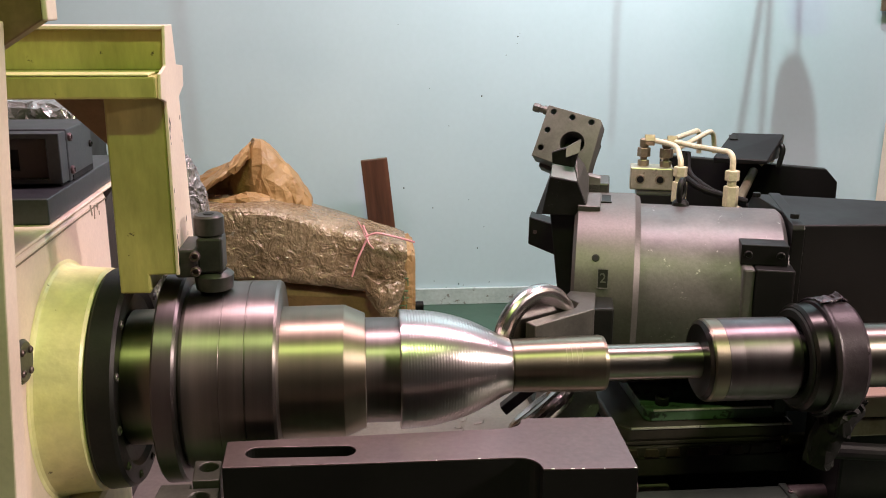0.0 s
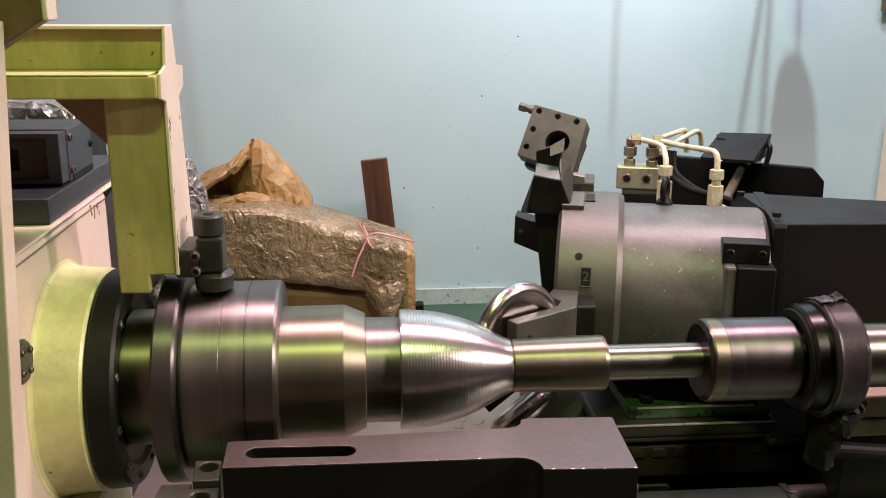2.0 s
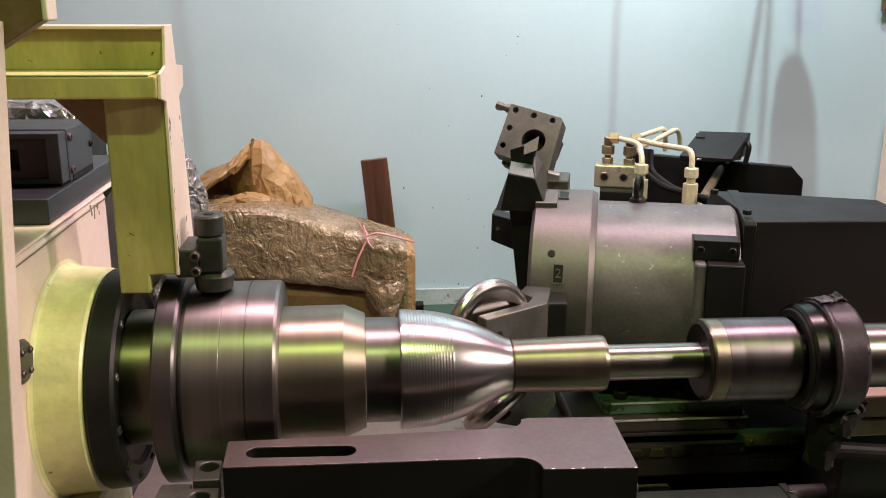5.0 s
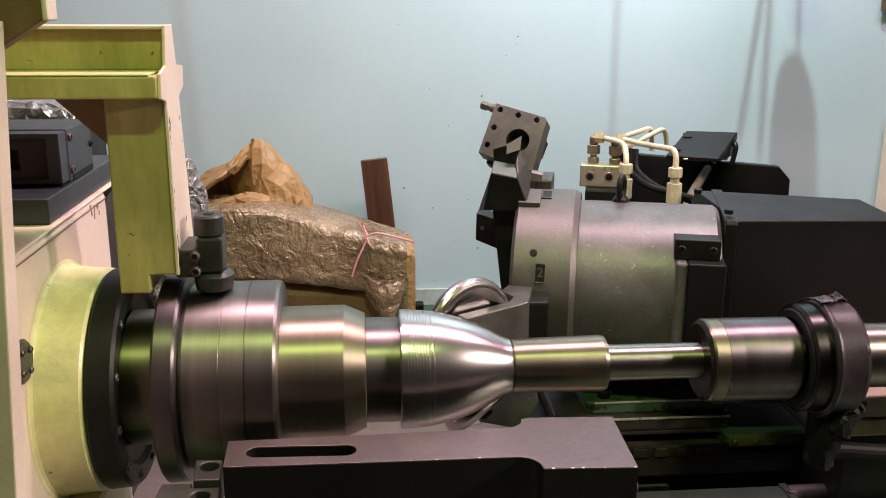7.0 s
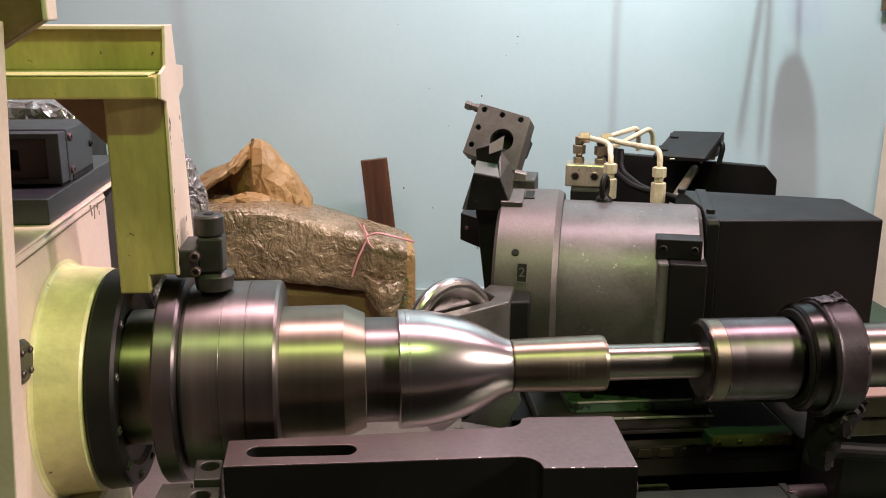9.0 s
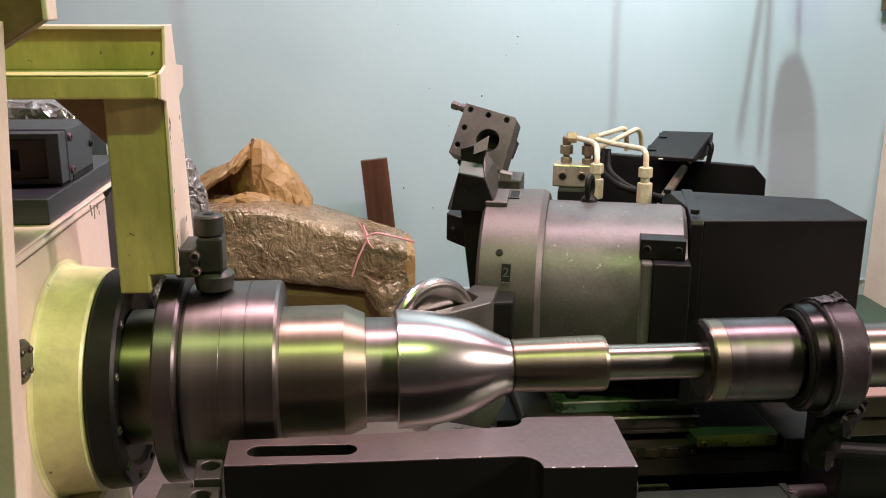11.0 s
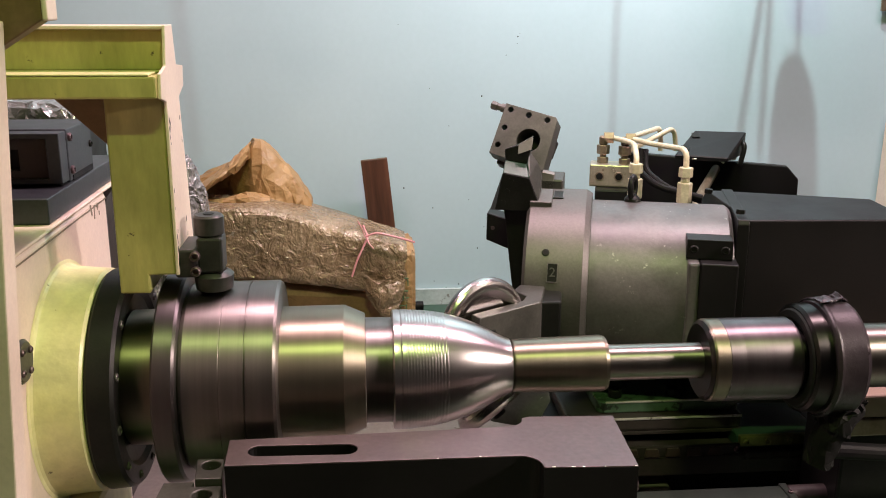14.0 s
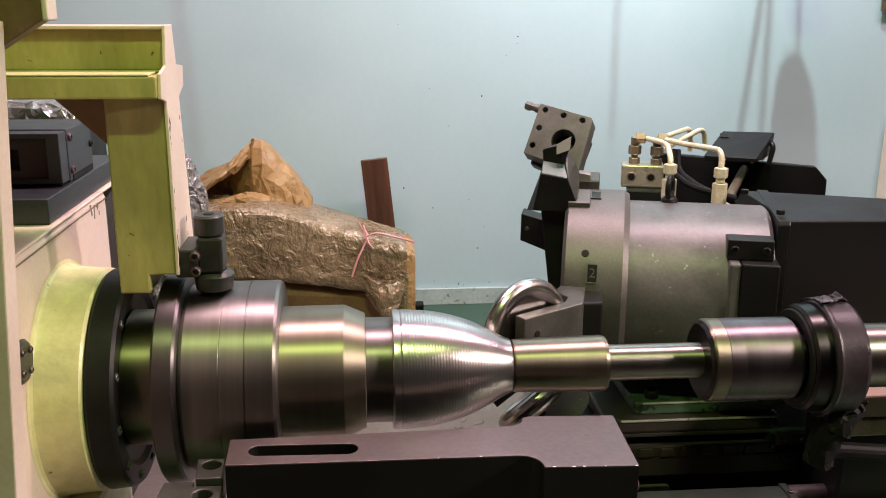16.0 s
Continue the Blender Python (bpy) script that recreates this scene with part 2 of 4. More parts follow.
def circle(cx, cy, r, n=24):
    return [(cx + r * math.cos(2 * math.pi * i / n), cy + r * math.sin(2 * math.pi * i / n)) for i in range(n)]


def slot(x0, y0, x1, y1, r, n=10):
    """The outline of a long hole between two points."""
    a = math.atan2(y1 - y0, x1 - x0)
    pts = []
    for k in range(n + 1):
        t = a + math.pi / 2 + math.pi * k / n
        pts.append((x0 + r * math.cos(t), y0 + r * math.sin(t)))
    for k in range(n + 1):
        t = a - math.pi / 2 + math.pi * k / n
        pts.append((x1 + r * math.cos(t), y1 + r * math.sin(t)))
    return pts


def lathe(profile, seg=72, axis="x"):
    """A body of revolution through (along, radius) pairs about the axis through the origin."""
    bm = bmesh.new()
    rings = []
    for s, r in profile:
        row = []
        for i in range(seg if r > 1e-6 else 1):
            t = 2 * math.pi * i / seg
            a, b = r * math.cos(t), r * math.sin(t)
            row.append(bm.verts.new({"x": (s, a, b), "y": (a, s, b), "z": (a, b, s)}[axis]))
        rings.append(row)
    for p, q in zip(rings, rings[1:]):
        for i in range(seg):
            j = (i + 1) % seg
            if len(p) == 1 and len(q) == 1:
                break
            if len(p) == 1:
                bm.faces.new((p[0], q[j], q[i]))
            elif len(q) == 1:
                bm.faces.new((p[i], p[j], q[0]))
            else:
                bm.faces.new((p[i], p[j], q[j], q[i]))
    return bm


def rod(s0, s1, r, chamfer=0.002, seg=40, axis="x"):
    c = min(chamfer, r * 0.5)
    return lathe([(s0, 0), (s0, r - c), (s0 + c, r), (s1 - c, r), (s1, r - c), (s1, 0)], seg, axis)


def moved(bm, m):
    bmesh.ops.transform(bm, matrix=m, verts=bm.verts[:])
    return bm


def joined(*bms):
    out = bms[0]
    for b in bms[1:]:
        me = bpy.data.meshes.new("joint")
        b.to_mesh(me)
        b.free()
        out.from_mesh(me)
        bpy.data.meshes.remove(me)
    return out


def tube(points, r, seg=14, bend=0.02, steps=6):
    """A round bar along a polyline, its corners turned into arcs."""
    pts = [Vector(p) for p in points]
    path = [pts[0]]
    for a, b, c in zip(pts, pts[1:], pts[2:]):
        d = min(bend, (b - a).length * 0.45, (c - b).length * 0.45)
        p, q = b + (a - b).normalized() * d, b + (c - b).normalized() * d
        for k in range(steps + 1):
            t = k / steps
            path.append(p * (1 - t) ** 2 + b * 2 * t * (1 - t) + q * t * t)
    path.append(pts[-1])
    bm = bmesh.new()
    up = Vector((0.13, 0.2, 1)).normalized()
    rows = []
    for i, p in enumerate(path):
        way = (path[min(i + 1, len(path) - 1)] - path[max(i - 1, 0)]).normalized()
        side = way.cross(up)
        side = side.normalized() if side.length > 1e-4 else Vector((1, 0, 0))
        up = side.cross(way).normalized()
        rows.append([bm.verts.new(p + r * (math.cos(2 * math.pi * k / seg) * side + math.sin(2 * math.pi * k / seg) * up)) for k in range(seg)])
    for a, b in zip(rows, rows[1:]):
        for k in range(seg):
            bm.faces.new((a[k], a[(k + 1) % seg], b[(k + 1) % seg], b[k]))
    bm.faces.new(rows[0]), bm.faces.new(rows[-1])
    return bm


def hexnut(s0, s1, r, axis="z"):
    return lathe([(s0, 0), (s0, r * 0.93), (s0 + 0.0015, r), (s1 - 0.0015, r), (s1, r * 0.93), (s1, 0)], 6, axis)


def socket_screw(r, h, axis="z"):
    """The head of a hexagon-socket screw, its foot at the origin."""
    bm = lathe([(0, 0), (0, r), (h - 0.0015, r), (h, r - 0.0015), (h, r * 0.58), (h * 0.45, r * 0.55), (h * 0.45, 0)], 24, axis)
    return bm


def hull(points, bevel=0.0015):
    """A solid with flat sides round a few corners, its edges slightly broken."""
    bm = bmesh.new()
    for p in points:
        bm.verts.new(p)
    out = bmesh.ops.convex_hull(bm, input=bm.verts[:])
    bmesh.ops.delete(bm, geom=[g for g in out["geom_interior"] if isinstance(g, bmesh.types.BMVert)], context="VERTS")
    bmesh.ops.dissolve_limit(bm, angle_limit=radians(3), verts=bm.verts[:], edges=bm.edges[:])
    if bevel:
        bmesh.ops.bevel(bm, geom=bm.edges[:], offset=bevel, segments=1, affect="EDGES", profile=0.5, clamp_overlap=True)
    return bm


def arc(cx, cy, r, a0, a1, n=7):
    return [(cx + r * math.cos(radians(a0 + (a1 - a0) * k / n)), cy + r * math.sin(radians(a0 + (a1 - a0) * k / n))) for k in range(n + 1)]


def crumpled(stations, n_len=30, n_round=24, amp=0.012, freq=14.0, power=3.5, seed=0.0, cuts=2):
    """A wrapped body along x: stations of (x, y, z, half depth, half height); coarse creased facets, each slightly dented."""
    bm = bmesh.new()
    rng = random.Random(11 + seed)
    rows = []
    for i in range(n_len + 1):
        s = i / n_len * (len(stations) - 1)
        row = []
        for j in range(n_round):
            si = min(max(s + (rng.uniform(-0.42, 0.42) if 0 < i < n_len else 0) * (len(stations) - 1) / n_len, 0), len(stations) - 1)
            k = min(int(si), len(stations) - 2)
            t = si - k
            x, y, z, hy, hz = [a * (1 - t) + b * t for a, b in zip(stations[k], stations[k + 1])]
            a = 2 * math.pi * (j + rng.uniform(-0.35, 0.35)) / n_round
            c, d = math.cos(a), math.sin(a)
            e = 2 / power
            out = amp * (rng.uniform(-0.5, 0.5) + 0.8 * noise.noise(Vector((x * freq, c * 2 + seed, d * 2))))
            row.append(bm.verts.new((x, y + (hy + out) * math.copysign(abs(c) ** e, c), z + (hz + out) * math.copysign(abs(d) ** e, d))))
        rows.append(row)
    for a, b in zip(rows, rows[1:]):
        for j in range(n_round):
            k = (j + 1) % n_round
            if rng.random() < 0.5:
                bm.faces.new((a[j], a[k], b[k])), bm.faces.new((a[j], b[k], b[j]))
            else:
                bm.faces.new((a[j], a[k], b[j])), bm.faces.new((a[k], b[k], b[j]))
    bm.faces.new(rows[0]), bm.faces.new(rows[-1])
    if cuts:
        bmesh.ops.subdivide_edges(bm, edges=bm.edges[:], cuts=cuts, use_grid_fill=True)
        for v in bm.verts:
            q = v.co * freq * 5
            v.co += amp * 0.16 * Vector((noise.noise(q), noise.noise(q + Vector((5, 1, 2))), noise.noise(q + Vector((1, 7, 3)))))
    return bm


# ---- the room ----
def slab(name, x0, x1, y0, y1, z0, z1, material, label):
    ob = part(name, box(x0, x1, y0, y1, z0, z1, 0), material, None, label)
    return tagged(ob, kind="structure")


slab("floor", -4, 4.5, -4.5, 1.6, -0.1, 0.0, M_CONCRETE, "grey concrete workshop floor")
slab("wall_north", -4, 4.5, 1.45, 1.6, 0.0, 3.8, M_WALL, "pale blue painted wall with specks and stains")
slab("wall_south", -4, 4.5, -4.6, -4.5, 0.0, 3.8, M_PLASTER, "plain dark grey wall")
slab("wall_west", -4.1, -4, -4.5, 1.6, 0.0, 3.8, M_PLASTER, "plain dark grey wall")
slab("wall_east", 4.5, 4.6, -4.5, 1.6, 0.0, 3.8, M_PLASTER, "plain dark grey wall")
slab("ceiling", -4, 4.5, -4.5, 1.6, 3.8, 3.9, M_PLASTER, "plain dark workshop ceiling")

slab("baseboard", -1.1, 1.9, 1.436, 1.4495, 0.716, 0.768, M_BASE, "grimy pale strip along the foot of the wall")


# ---- machine bed and chip tray ----
bed = thing("machine_bed", "dark green cast machine bed with beige chip tray", "machine bed")
part("base", box(-1.1, 1.9, -0.35, 1.40, 0.0, 0.66, 0.01), M_DGREEN, bed)
part("tray", box(-1.0, 0.62, -0.05, 1.02, 0.66, 0.70, 0.004), M_TRAY, bed, "beige sheet chip tray")
part("back_ledge", box(-1.1, 1.9, 1.03, 1.445, 0.66, 0.715, 0.006), M_TRAYGREEN, bed, "dark green painted ledge")
part("tray_lip", box(-0.9, 0.62, 1.018, 1.028, 0.70, 0.735, 0.002), M_CREAM, bed, "pale sheet edge")
part("slideway", box(0.40, 1.30, 0.32, 1.0, 0.663, 0.7255, 0.004), M_BLACK, bed, "oily black slideway")
part("front_rail", box(0.36, 0.80, 0.10, 0.150, 0.66, 0.764, 0.006), M_RAIL, bed)
part("rail_pipe", moved(rod(0.801, 1.6, 0.017, 0.002, 24), pose(0, 0.135, 0.752)), M_SLIDE, bed, "oily brown pipe", True)
pb = part("pipe_bracket", box(0.790, 0.806, 0.095, 0.152, 0.66, 0.767, 0.003), M_RAIL, bed)
part("bracket_screw", moved(socket_screw(0.005, 0.005, "z"), pose(0.798, 0.115, 0.767)), M_STEEL, pb, smooth=True)

# ---- headstock ----
head = thing("headstock", "green and cream painted lathe headstock with black nose ring", "headstock", pose(0, 0, AX))
part("housing", lathe([(-0.4675, 0), (-0.4675, 0.1880), (-0.4655, 0.1825), (-0.4620, 0.1795), (-0.4570, 0.1780), (-0.430, 0.1755), (-0.403, 0.1735), (-0.3985, 0.169), (-0.3985, 0)], 96), M_HOUSE, head,
     "yellow-green painted conical spindle housing", True)
part("housing_foot", box(-0.467, -0.415, -0.10, 0.10, -0.42, -0.165, 0.012), M_HOUSE, head)
part("front_wall", box(-1.1, -0.468, -0.33, 0.292, -0.43, 0.242, 0.008), M_CREAM, head, "cream painted headstock wall, scuffed")
part("rear_cover", crumpled([(-1.0, 0.45, -0.09, 0.15, 0.33), (-0.7, 0.45, -0.09, 0.15, 0.33), (-0.476, 0.445, -0.09, 0.145, 0.325)], 10, 24, 0.010, 14, 7, 7, 1), M_SLIDE, head, "dark crinkled sheet behind the wall")
part("wall_seam", box(-0.4679, -0.4672, -0.32, 0.29, 0.2285, 0.2310, 0), M_FITB, head)
part("top_cap", box(-1.1, -0.466, -0.335, 0.42, 0.2425, 0.2475, 0.002), M_CREAM, head)
scr = part("inspection_plug", moved(lathe([(0, 0), (0, 0.030), (0.004, 0.031), (0.008, 0.027), (0.008, 0)], 32, "x"), pose(-0.4675, -0.188, 0.104)), M_TOOL, head, "dark round plug with screws", True)
for k in range(4):
    part("screw", moved(socket_screw(0.005, 0.004, "x"), pose(-0.4595, -0.188 + 0.02 * math.cos(k * 1.571 + 0.6), 0.104 + 0.02 * math.sin(k * 1.571 + 0.6))), M_STEEL, scr, smooth=True)
ringp = part("nose_ring", lathe([(-0.398, 0.09), (-0.398, 0.1685), (-0.393, 0.1720), (-0.362, 0.1695), (-0.357, 0.1650), (-0.357, 0.138), (-0.364, 0.130), (-0.372, 0.10), (-0.372, 0.09)], 96), M_BLACK, head, "black nose ring with socket screws", True)
for k in range(12):
    a = radians(30 * k + 8)
    part("screw", moved(socket_screw(0.0068, 0.003, "x"), pose(-0.357, 0.152 * math.cos(a), 0.152 * math.sin(a))), M_TOOL, ringp, smooth=True)

for y, z, w, h, a in ((0.195, 1.318, 0.006, 0.020, 20), (0.212, 1.312, 0.004, 0.024, -8), (0.232, 1.318, 0.008, 0.010, 25), (0.24, 1.304, 0.004, 0.007, 0)):
    part("peeled_patch", moved(box(0, 0.0006, -w / 2, w / 2, -h / 2, h / 2, 0), pose(-0.4679, y, z - AX, a, 0, 0)), M_FITB, head)

column = thing("guard_column", "cream and green painted guard post of the machine", "post")
part("front_plate", prism([(-0.70, 0.0), (-0.521, 0.0), (-0.409, 1.645), (-0.60, 1.645)], -0.37, -0.345, "y", 0.002), M_GREEN, column)
part("edge_strip", prism([(-0.52, 0.0), (-0.490, 0.0), (-0.3815, 1.645), (-0.408, 1.645)], -0.375, -0.340, "y", 0.002), M_CREAM, column, "cream painted edge strip")

hood = thing("hood_plate", "brown painted overhanging hood corner with pale edge", "hood")
part("plate", prism([(-0.62, 1.50), (-0.40, 1.611), (-0.345, 1.646), (-0.345, 1.72), (-0.62, 1.72)], -0.33, -0.30, "y", 0.002), M_HOOD, hood)
part("edge", box(-0.3445, -0.338, -0.332, -0.298, 1.645, 1.72, 0.002), M_CREAM, hood, "pale cream edge")

# ---- overarm bracket with the guide roller ----
arm = thing("overarm_bracket", "yellow-green overarm bracket with cream edge, chipped paint", "bracket")
part("web", box(-0.75, -0.2797, -0.02, 0.02, 1.568, 1.627, 0.004), M_GREEN, arm)
part("top_flange", box(-0.75, -0.2797, -0.035, 0.02, 1.6275, 1.633, 0.002), M_CREAM, arm, "cream top edge")
part("lower_flange", box(-0.75, -0.2795, -0.100, 0.02, 1.537, 1.5675, 0.003), M_GREEN, arm)
part("flange_lip", box(-0.75, -0.289, -0.099, -0.021, 1.5678, 1.5705, 0.001), M_HOUSE, arm, "worn pale flange edge")
part("post", prism([(-0.362, 1.5365), (-0.2797, 1.5365), (-0.2797, 1.275), (-0.318, 1.275), (-0.318, 1.247), (-0.362, 1.247)], -0.06, 0.03, "y", 0.003), M_GREEN, arm)
# the gusset's dark brown is shade under the arm put into its colour
part("gusset", prism([(-0.455, 1.5365), (-0.3625, 1.5365), (-0.3625, 1.447)], -0.005, 0.02, "y", 0.002), M_HOOD, arm, "gusset coloured brown for the shade on it")
part("edge_plate", prism([(-0.061, 1.275), (0.070, 1.275), (0.052, 1.394), (0.036, 1.481), (0.030, 1.528), (0.068, 1.541), (0.073, 1.571), (0.024, 1.576), (0.010, 1.6335), (-0.038, 1.6335), (-0.050, 1.578), (-0.088, 1.570), (-0.094, 1.5365), (-0.061, 1.529)], -0.2792, -0.2745, "x", 0.001),
     M_CREAM, arm, "cream edge plate with chipped paint")
rngc = random.Random(5)
chips = bmesh.new()
for k in range(20):
    y, z, r = rngc.choice((-0.057, -0.055, 0.02)) + rngc.uniform(-0.001, 0.008), 1.29 + rngc.random() ** 2 * 0.22, rngc.uniform(0.0015, 0.0045)
    fan = [chips.verts.new((-0.2742, y + r * rngc.uniform(0.4, 1) * math.cos(a), z + 1.8 * r * rngc.uniform(0.4, 1) * math.sin(a))) for a in [2 * math.pi * i / 9 for i in range(9)]]
    chips.faces.new(fan)
bmesh.ops.solidify(chips, geom=chips.faces[:], thickness=0.0003)
tagged(part("paint_chips", chips, M_TOOL, arm, "bare dark chips in the paint"), kind="stuff")

guide = thing("guide_roller", "dark steel guide roller block on the bracket", "guide roller", pose(-0.237, 0.0, 0))
part("mount", box(-0.045, -0.012, -0.055, 0.03, 1.268, 1.312, 0.004), M_DTOOL, guide)
part("shank", box(-0.014, 0.024, -0.045, 0.0, 1.272, 1.326, 0.004), M_DTOOL, guide)
part("cap", moved(rod(1.3265, 1.358, 0.0225, 0.003, 40, "z"), pose(0.003, -0.022, 0)), M_DTOOL, guide, smooth=True)
part("cap_socket", moved(hexnut(1.3575, 1.3590, 0.008), pose(0.003, -0.022, 0)), M_BLACK, guide)
part("roller", moved(lathe([(1.240, 0), (1.240, 0.022), (1.243, 0.028), (1.264, 0.030), (1.268, 0.026), (1.2715, 0.020), (1.2715, 0)], 48, "z"), pose(0.006, -0.02, 0)), M_DTOOL, guide, "worn steel guide roller", True)
for z in (1.302, 1.279):
    part("screw", moved(socket_screw(0.0075, 0.009, "y"), pose(-0.014, -0.0545, z) @ pose(0, 0, 0, 180)), M_STEEL, guide, smooth=True)

# ---- turning mandrel, spun shell, pressing pad ----
mandrel = thing("spinning_mandrel", "turned steel mandrel with stepped flanges, turning", "mandrel", pose(0, 0, AX))
part("hub", lathe([(-0.40, 0), (-0.40, 0.089), (-0.371, 0.0895), (-0.366, 0.106), (-0.309, 0.107), (-0.309, 0)], 72), M_NOSE, mandrel, "greenish oily hub", True)
part("back_flange", lathe([(-0.3085, 0), (-0.3085, 0.162), (-0.305, 0.166), (-0.279, 0.166), (-0.275, 0.163), (-0.275, 0)], 128), M_FLANGE, mandrel, "wide dark steel flange", True)
part("drum", lathe([(-0.2745, 0), (-0.2745, 0.143), (-0.268, 0.1485), (-0.2165, 0.1485), (-0.216, 0.1480), (-0.2150, 0.1480), (-0.2145, 0.1485), (-0.1805, 0.1485), (-0.180, 0.1465), (-0.178, 0.1465), (-0.1775, 0.1485),
                    (-0.138, 0.1485), (-0.1335, 0.1455), (-0.1335, 0)], 128), M_MANDREL, mandrel, "", True)
part("former", lathe([(-0.1330, 0), (-0.1330, 0.1055), (-0.036, 0.1062), (-0.004, 0.0925), (-0.003, 0.0915), (-0.003, 0)], 128), M_NOSE, mandrel, "bronze-tinted chamfered steel former", True)
part("neck", lathe([(-0.0025, 0), (-0.0025, 0.0845), (0.075, 0.0840), (0.08, 0)], 128), M_MANDREL, mandrel, "", True)

shell = thing("spun_shell", "bright aluminium dome shell being spun over a mandrel", "workpiece", pose(0, 0, AX))
DOME = [(0.051, 0.0968), (0.10, 0.0932), (0.130, 0.0875), (0.156, 0.0800), (0.18, 0.0700), (0.202, 0.0585), (0.220, 0.0487), (0.2325, 0.0425)]


def dome_at(x):
    """The shell's radius at x."""
    for (a, r), (b, s) in zip(DOME, DOME[1:]):
        if x <= b:
            return r + (s - r) * (x - a) / (b - a)
    return DOME[-1][1]


def dome_soft(x):
    return sum(dome_at(min(max(x + d, 0.051), 0.2325)) for d in (-0.012, -0.006, 0, 0.006, 0.012)) / 5


prof = [(0.0515, 0.0845), (0.0515, 0.0955)]
prof += [(0.054 + i * 0.003, dome_soft(0.054 + i * 0.003)) for i in range(60)] + [(0.2330, 0.0420), (0.2330, 0.03)]
part("dome", lathe(prof, 144), M_SHELL, shell, "", True)
lip = part("lip", lathe([(0.0505, 0.0846), (0.0505, 0.0935), (0.0525, 0.0962), (0.060, 0.0964), (0.068, 0.0945), (0.068, 0.0846)], 144), M_SHELL, shell, "rolled edge of the shell", True)
RIDGES = [0.0610 + 0.0047 * i for i in range(32)]
ridges = []
for x in RIDGES:
    pr = [(x + d, dome_soft(x + d) + h) for d, h in ((-0.0023, -0.0006), (-0.0016, 0.00018), (-0.0006, 0.00040), (0.0006, 0.00040), (0.0016, 0.00018), (0.0023, -0.0006))]
    ridges.append(part("ridge", lathe(pr, 120), M_SHELL, shell, "", True))
    for p in ridges[-1].data.polygons:
        p.use_smooth = True

pad = thing("pressing_pad", "turned steel pressing pad on a bright shaft, turning", "tailstock pad", pose(0, 0, AX))
part("pad", lathe([(0.2335, 0), (0.2335, 0.0415), (0.236, 0.043), (0.27, 0.0445), (0.382, 0.0465), (0.388, 0.0445), (0.389, 0)], 96), M_NOSE, pad, "bronze-tinted steel pressing pad", True)
part("shaft", rod(0.3895, 0.60, 0.0300, 0.001, 72), M_SHAFT, pad, "bright turned shaft", True)
part("end_cap", lathe([(0.549, 0.0305), (0.549, 0.060), (0.5535, 0.0665), (0.5545, 0.0665), (0.5545, 0.0305)], 96), M_DARKTURN, pad, "dark end cap", True)
part("bearing_band", lathe([(0.555, 0.03), (0.555, 0.067), (0.558, 0.0692), (0.5795, 0.0692), (0.5798, 0.0686), (0.5798, 0.03)], 96), M_NOSE, pad, "bronze-tinted band", True)
part("bearing_body", lathe([(0.580, 0.03), (0.580, 0.0686), (0.5805, 0.0692), (0.604, 0.0692), (0.6044, 0.0690), (0.6052, 0.0692), (0.697, 0.0692), (0.702, 0.066), (0.702, 0.0)], 96), M_BEARING, pad, "ground steel bearing body", True)
part("journal", rod(0.7025, 0.735, 0.052, 0.002, 64), M_DARKTURN, pad, smooth=True)

for k in range(4):
    x = 0.318 + 0.0085 * k
    r = 0.0447 + 0.0178 * (x - 0.27)
    mark = bmesh.new()
    rows = [[mark.verts.new((x + dx, -(r + dr) * math.cos(radians(a)), (r + dr) * math.sin(radians(a)))) for dx, dr in ((0, -0.001), (0.0004, 0.0002), (0.0022, 0.00024), (0.0026, -0.001))] for a in range(22 + 5 * (k % 2), 64, 3)]
    for p, q in zip(rows, rows[1:]):
        for n in range(3):
            mark.faces.new((p[n], p[n + 1], q[n + 1], q[n]))
    part("scratch", mark, M_SCRATCH, pad, "faint pale scratch", True)

# ---- tailstock ----
tail = thing("tailstock", "dark steel tailstock clamp and quill", "tailstock", pose(0, 0, AX))
part("inner_ring", lathe([(0.718, 0.053), (0.713, 0.062), (0.713, 0.085), (0.717, 0.0905), (0.738, 0.0915), (0.7385, 0.087), (0.744, 0.087), (0.744, 0.053)], 96), M_DARKTURN, tail, "black flange ring", True)
part("ring_face", lathe([(0.7125, 0.066), (0.7095, 0.068), (0.7095, 0.080), (0.7125, 0.083)], 96), M_BLACK, tail, smooth=True)
clamp = part("clamp_band", lathe([(0.7445, 0.05), (0.7445, 0.0935), (0.749, 0.0985), (0.792, 0.0985), (0.800, 0.093), (0.800, 0.05)], 96), M_STRAP, tail, "worn purple-black clamp band", True)
part("band_edge", lathe([(0.7455, 0.0982), (0.7485, 0.1005), (0.7525, 0.1000), (0.7530, 0.0983)], 96), M_STRAP, tail, smooth=True)
part("tape_scrap", crumpled([(0.742, -0.005, 0.101, 0.012, 0.002), (0.757, -0.008, 0.105, 0.016, 0.004), (0.772, -0.004, 0.101, 0.010, 0.002)], 6, 10, 0.003, 60, 2.5, 1, 1), M_STRAP, tail, "torn tape scrap")
part("tape_scrap", crumpled([(0.771, 0.004, 0.100, 0.012, 0.002), (0.781, 0.0, 0.108, 0.014, 0.004), (0.794, 0.004, 0.099, 0.010, 0.002)], 6, 10, 0.004, 60, 2.5, 2, 1), M_STRAP, tail, "torn tape scrap")
